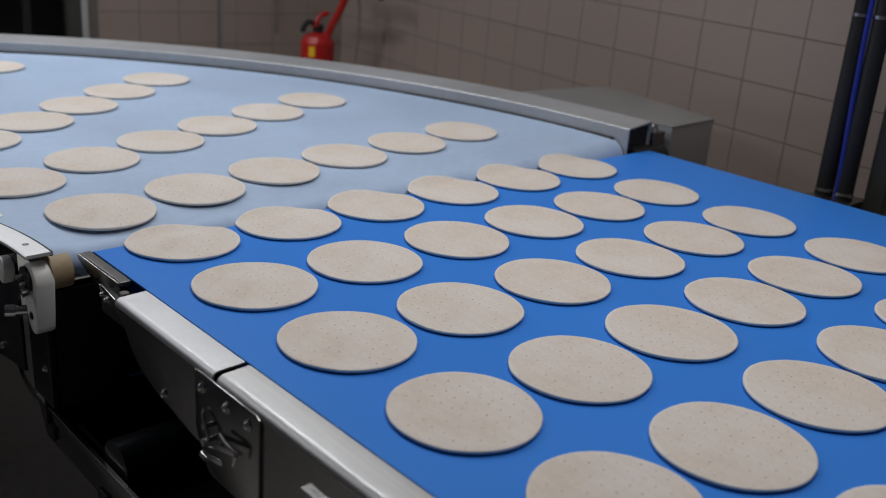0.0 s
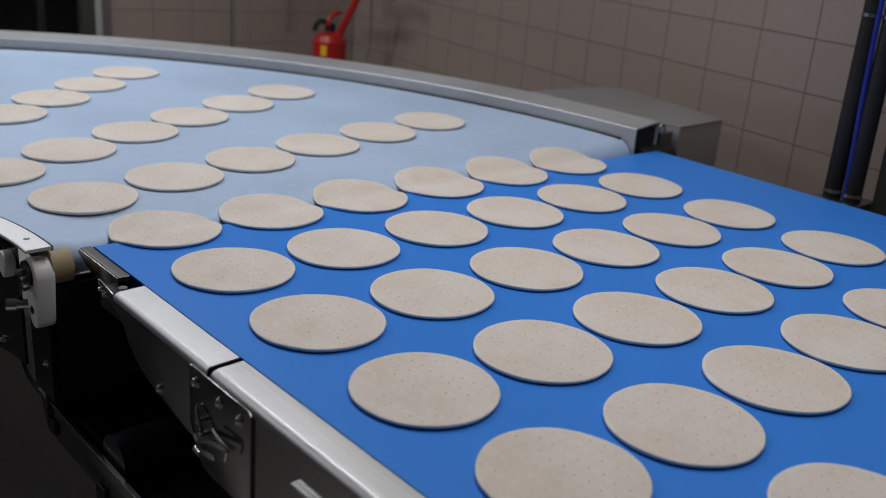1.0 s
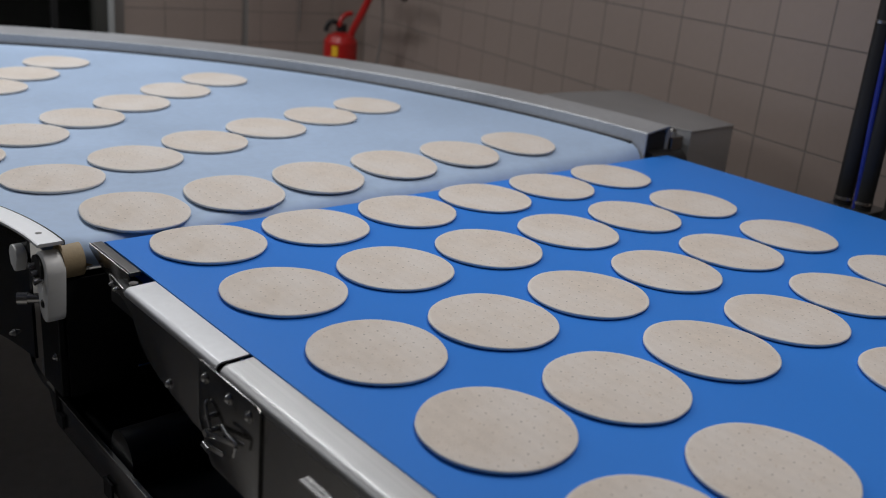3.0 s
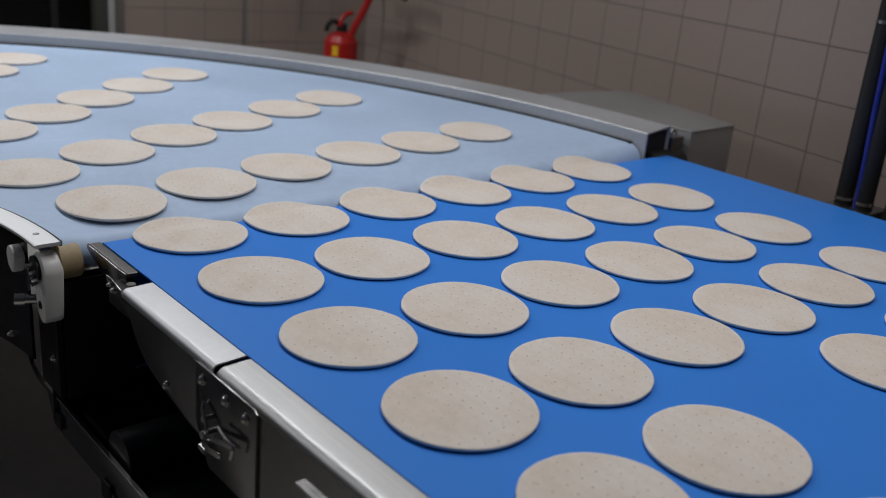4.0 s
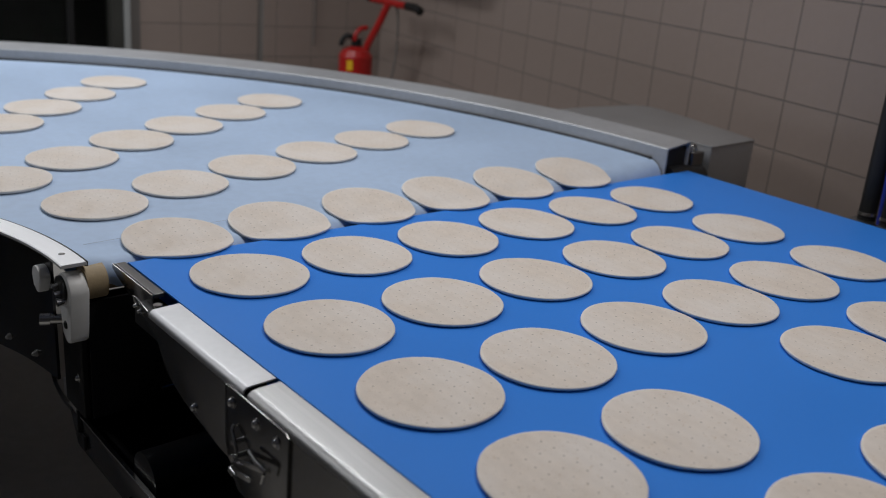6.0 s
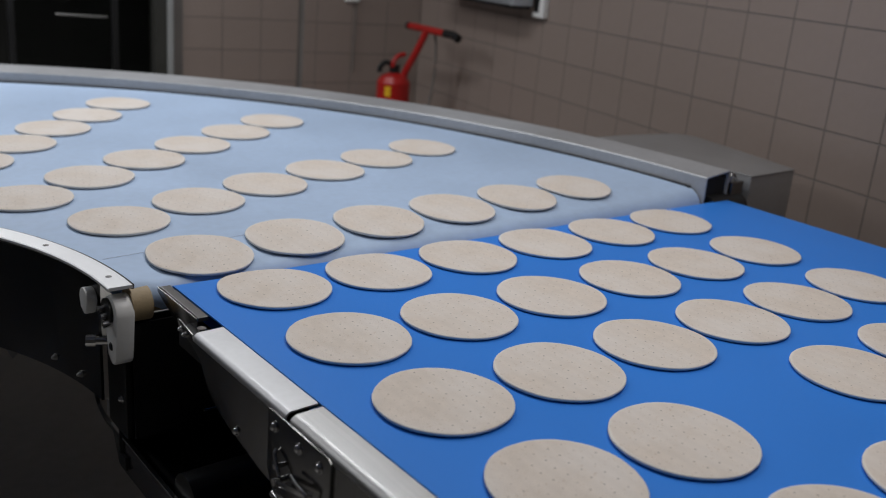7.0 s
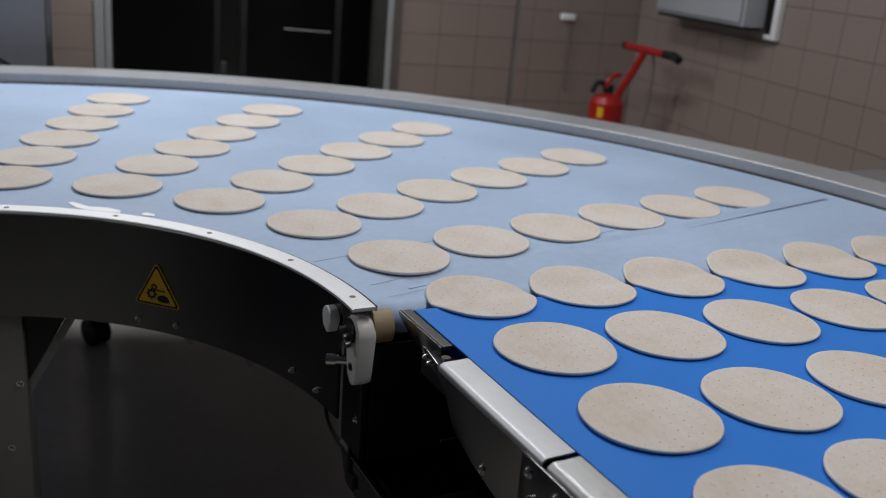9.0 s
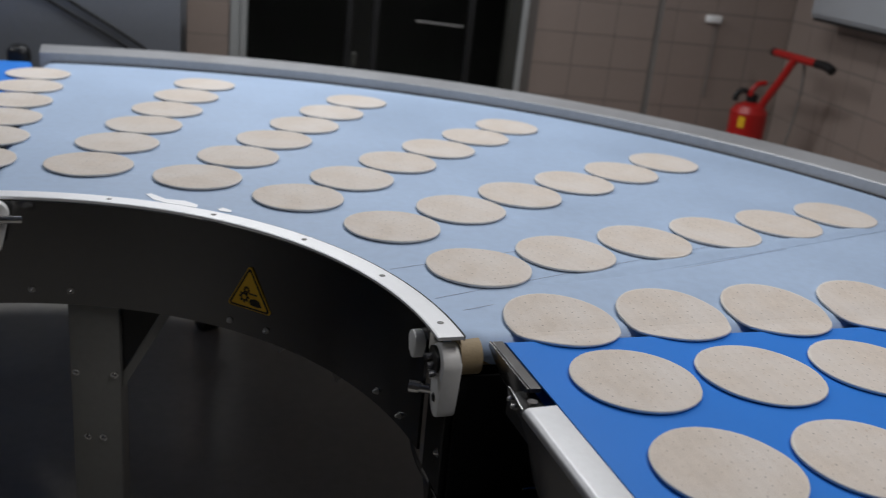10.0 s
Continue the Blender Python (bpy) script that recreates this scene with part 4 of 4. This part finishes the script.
def disc_place(row, col, t):
    """Where a disc lies, how far it has turned and how much of the curve's tilt it has taken on."""
    s = t - (PITCH * row - FIRST - (0.006 if row >= 6 else 0.0)) / SPEED
    s -= 0.12 * ease(8, 9.8, t) * ease(-1.5, 0.8, s)
    xa, ya = LANE * col + (-0.001, 0, 0.002, 0.002, -0.001, -0.005)[col], SPEED * s - (0, 0.005, 0.005, 0.003, 0, 0)[col]
    th, r = TURN * s + LAG[col], DR0 + LANE2 * col
    th += 0.28 * ease(18, 34, th) * (1 - ease(50, 76, th)) - SLIP[col] * ease(6, 26, th)
    if th <= 90:
        xb, yb = DCX + r * math.cos(radians(th)), r * math.sin(radians(th))
    else:
        xb, yb, th = DCX - radians(th - 90) * 1.08, r, 90
    w = ease(-0.8, 3.3, s)
    x, y = xa + (xb - xa) * w, ya + (yb - ya) * w
    return x, y, max(th, 0) * w, w


discs = []
rnd = random.Random(5)
for row in range(-6, 8):
    for col in range(6):
        if (row, col) == (6, 2):
            continue
        kind = "round flat dough disc with docking holes, lightly floured, on the belt"
        if row in (0, 1, 2, 3):
            ob = thing("dough_disc", kind, "dough disc", "dough discs on the conveyor")
            for me in CUT[col]:
                s = new("strip", me)
                s.parent = ob
        else:
            ob = tagged(new("dough_disc", WHOLE[col][rnd.randrange(4)]), kind, "dough disc", "dough discs on the conveyor")
        jitter = (rnd.uniform(-0.002, 0.002), rnd.uniform(-0.002, 0.002))
        discs.append((ob, row, col, jitter))

# ---- tiles of the walls ----


def lay(parent, mesh, us, vs, place):
    for u in us:
        for v in vs:
            ob = new("tile", mesh)
            ob.parent = parent
            ob.matrix_basis = place(u, v)


def rest(parent, pieces):
    """The tiles that no one sees closely, joined."""
    bm = bmesh.new()
    for x0, x1, y0, y1, z0, z1 in pieces:
        box(bm, x0, x1, y0, y1, z0, z1)
    tagged(part("far_tiles", bm, TILE, parent), kind="stuff")


ROWS = [0.110 + 0.157 * (k + 0.5) for k in range(2, 10)]
lay(wall_side, WALLTILE, [0.042 + 0.2 * (k + 0.5) for k in range(0, 24)], ROWS, lambda u, v: pose(u, -0.001, v))
rest(wall_side, [(4.844, 7.38, -0.001, 0.0045, 0.02, 2.99), (0.0, 4.840, -0.001, 0.0045, 0.02, 0.421), (0.0, 4.840, -0.001, 0.0045, 1.684, 2.99), (0.002, 0.040, -0.001, 0.0045, 0.425, 1.680)])
lay(wall_back, WALLTILE, [0.690 + 0.2 * (k + 0.5) for k in range(0, 3)], ROWS, lambda u, v: pose(u, 0.001, v, 0, 0, 180))
lay(wall_back, WALLTILE, [2.742 + 0.2 * (k + 0.5) for k in range(0, 3)], ROWS, lambda u, v: pose(u, 0.001, v, 0, 0, 180))
rest(wall_back, [(3.346, 7.1, -0.0045, 0.001, 0.02, 2.99), (0.68, 1.335, -0.0045, 0.001, 1.684, 2.99), (0.68, 1.335, -0.0045, 0.001, 0.02, 0.421)])
lay(pier, WALLTILE, [0.102 + 0.2 * k for k in range(0, 3)], ROWS, lambda u, v: pose(u, 0.0365, v, 0, 0, 180))
rest(pier, [(0.604, 0.672, 0.0352, 0.0365, v - 0.0764, v + 0.0764) for v in ROWS])


# ---- movement ----
def motions():
    def bed(y, x):
        """Height of the way over the gap between the belts, above the blue belt."""
        reach = 0.016 + 0.028 + 0.024 * min(max((x - CX - RI) / (RO - RI), 0), 1)
        k = min(max(y / reach, 0), 1)
        return (level(x) - sag(y)) * (1 - (1 - k) ** 2) - 0.010 * math.exp(-((y - 0.35 * reach) / (0.34 * reach)) ** 2)

    for ob, base, shows in seams:
        rows = []
        for k in range(41):
            t = k * 0.25
            a = base + TURN * t
            dip = 0.05 * (1 - ease(shows, shows + 1.4, a))
            a = max(a, min(1.6, shows + 0.8))
            near, far = sag(0.9 * math.sin(radians(max(a, 0)))), sag(1.75 * math.sin(radians(max(a, 0))))
            tip = (near - far) / 0.85
            lift = 0.0022 * (1 - ease(4, 12, a)) if ob.name.startswith("belt_seam") else 0.0
            rows.append((t, pose(0, 0, lift - near - 0.9 * tip - dip, 0, 0, a) @ pose(0, 0, 0, 0, -math.degrees(tip), 0)))
        walk(ob, rows)

    for ob, row, col, (jx, jy) in discs:
        cut = row in (0, 1, 2, 3)
        step = 0.1 if cut else 0.5
        times = [k * step for k in range(round(10 / step) + 1)]
        rows, tracks = [], [[] for _ in range(STRIPS)]
        for t in times:
            x, y, turn, w = disc_place(row, col, t)
            low = (level(x) - sag(y)) * w
            z = 0.9 + low
            here = pose(x + jx, y + jy, z + 0.0006 + 0.0002 * w, 0, -TILT * w, 0) @ pose(0, 0, 0, 0, 0, turn)
            rows.append((t, here))
            if cut:
                far = math.cos(radians(turn))
                free = (1 - ease(0.20, 0.32, y + jy))
                stiff = 1 - 0.45 * ease(0.05, 0.115, y + jy)
                hs = [(sum((7 - abs(e)) * bed(y + jy + u * far + e * 0.0055, x) for e in range(-6, 7)) / 49 - low) * free for u in CUTS]
                hs = [h * stiff if h < 0 else h for h in hs]
                lean = [math.atan2(hs[k + 1] - hs[k], CUTS[k + 1] - CUTS[k]) for k in range(STRIPS)]
                mid, size = STRIPS // 2, CUTS[1] - CUTS[0]
                hinge = {mid: (CUTS[mid], hs[mid])}
                for k in range(mid, STRIPS):
                    hinge[k + 1] = (hinge[k][0] + size * math.cos(lean[k]), hinge[k][1] + size * math.sin(lean[k]))
                for k in range(mid - 1, -1, -1):
                    hinge[k] = (hinge[k + 1][0] - size * math.cos(lean[k]), hinge[k + 1][1] - size * math.sin(lean[k]))
                for k in range(STRIPS):
                    m = Matrix.Translation((0, hinge[k][0], hinge[k][1] + DT)) @ Matrix.Rotation(lean[k], 4, "X") @ Matrix.Translation((0, -CUTS[k], -DT))
                    tracks[k].append((t, m))
        walk(ob, rows)
        if cut:
            for s, way in zip(sorted(ob.children, key=lambda o: sum(v.co.y for v in o.data.vertices) / len(o.data.vertices)), tracks):
                walk(s, way)


motions()
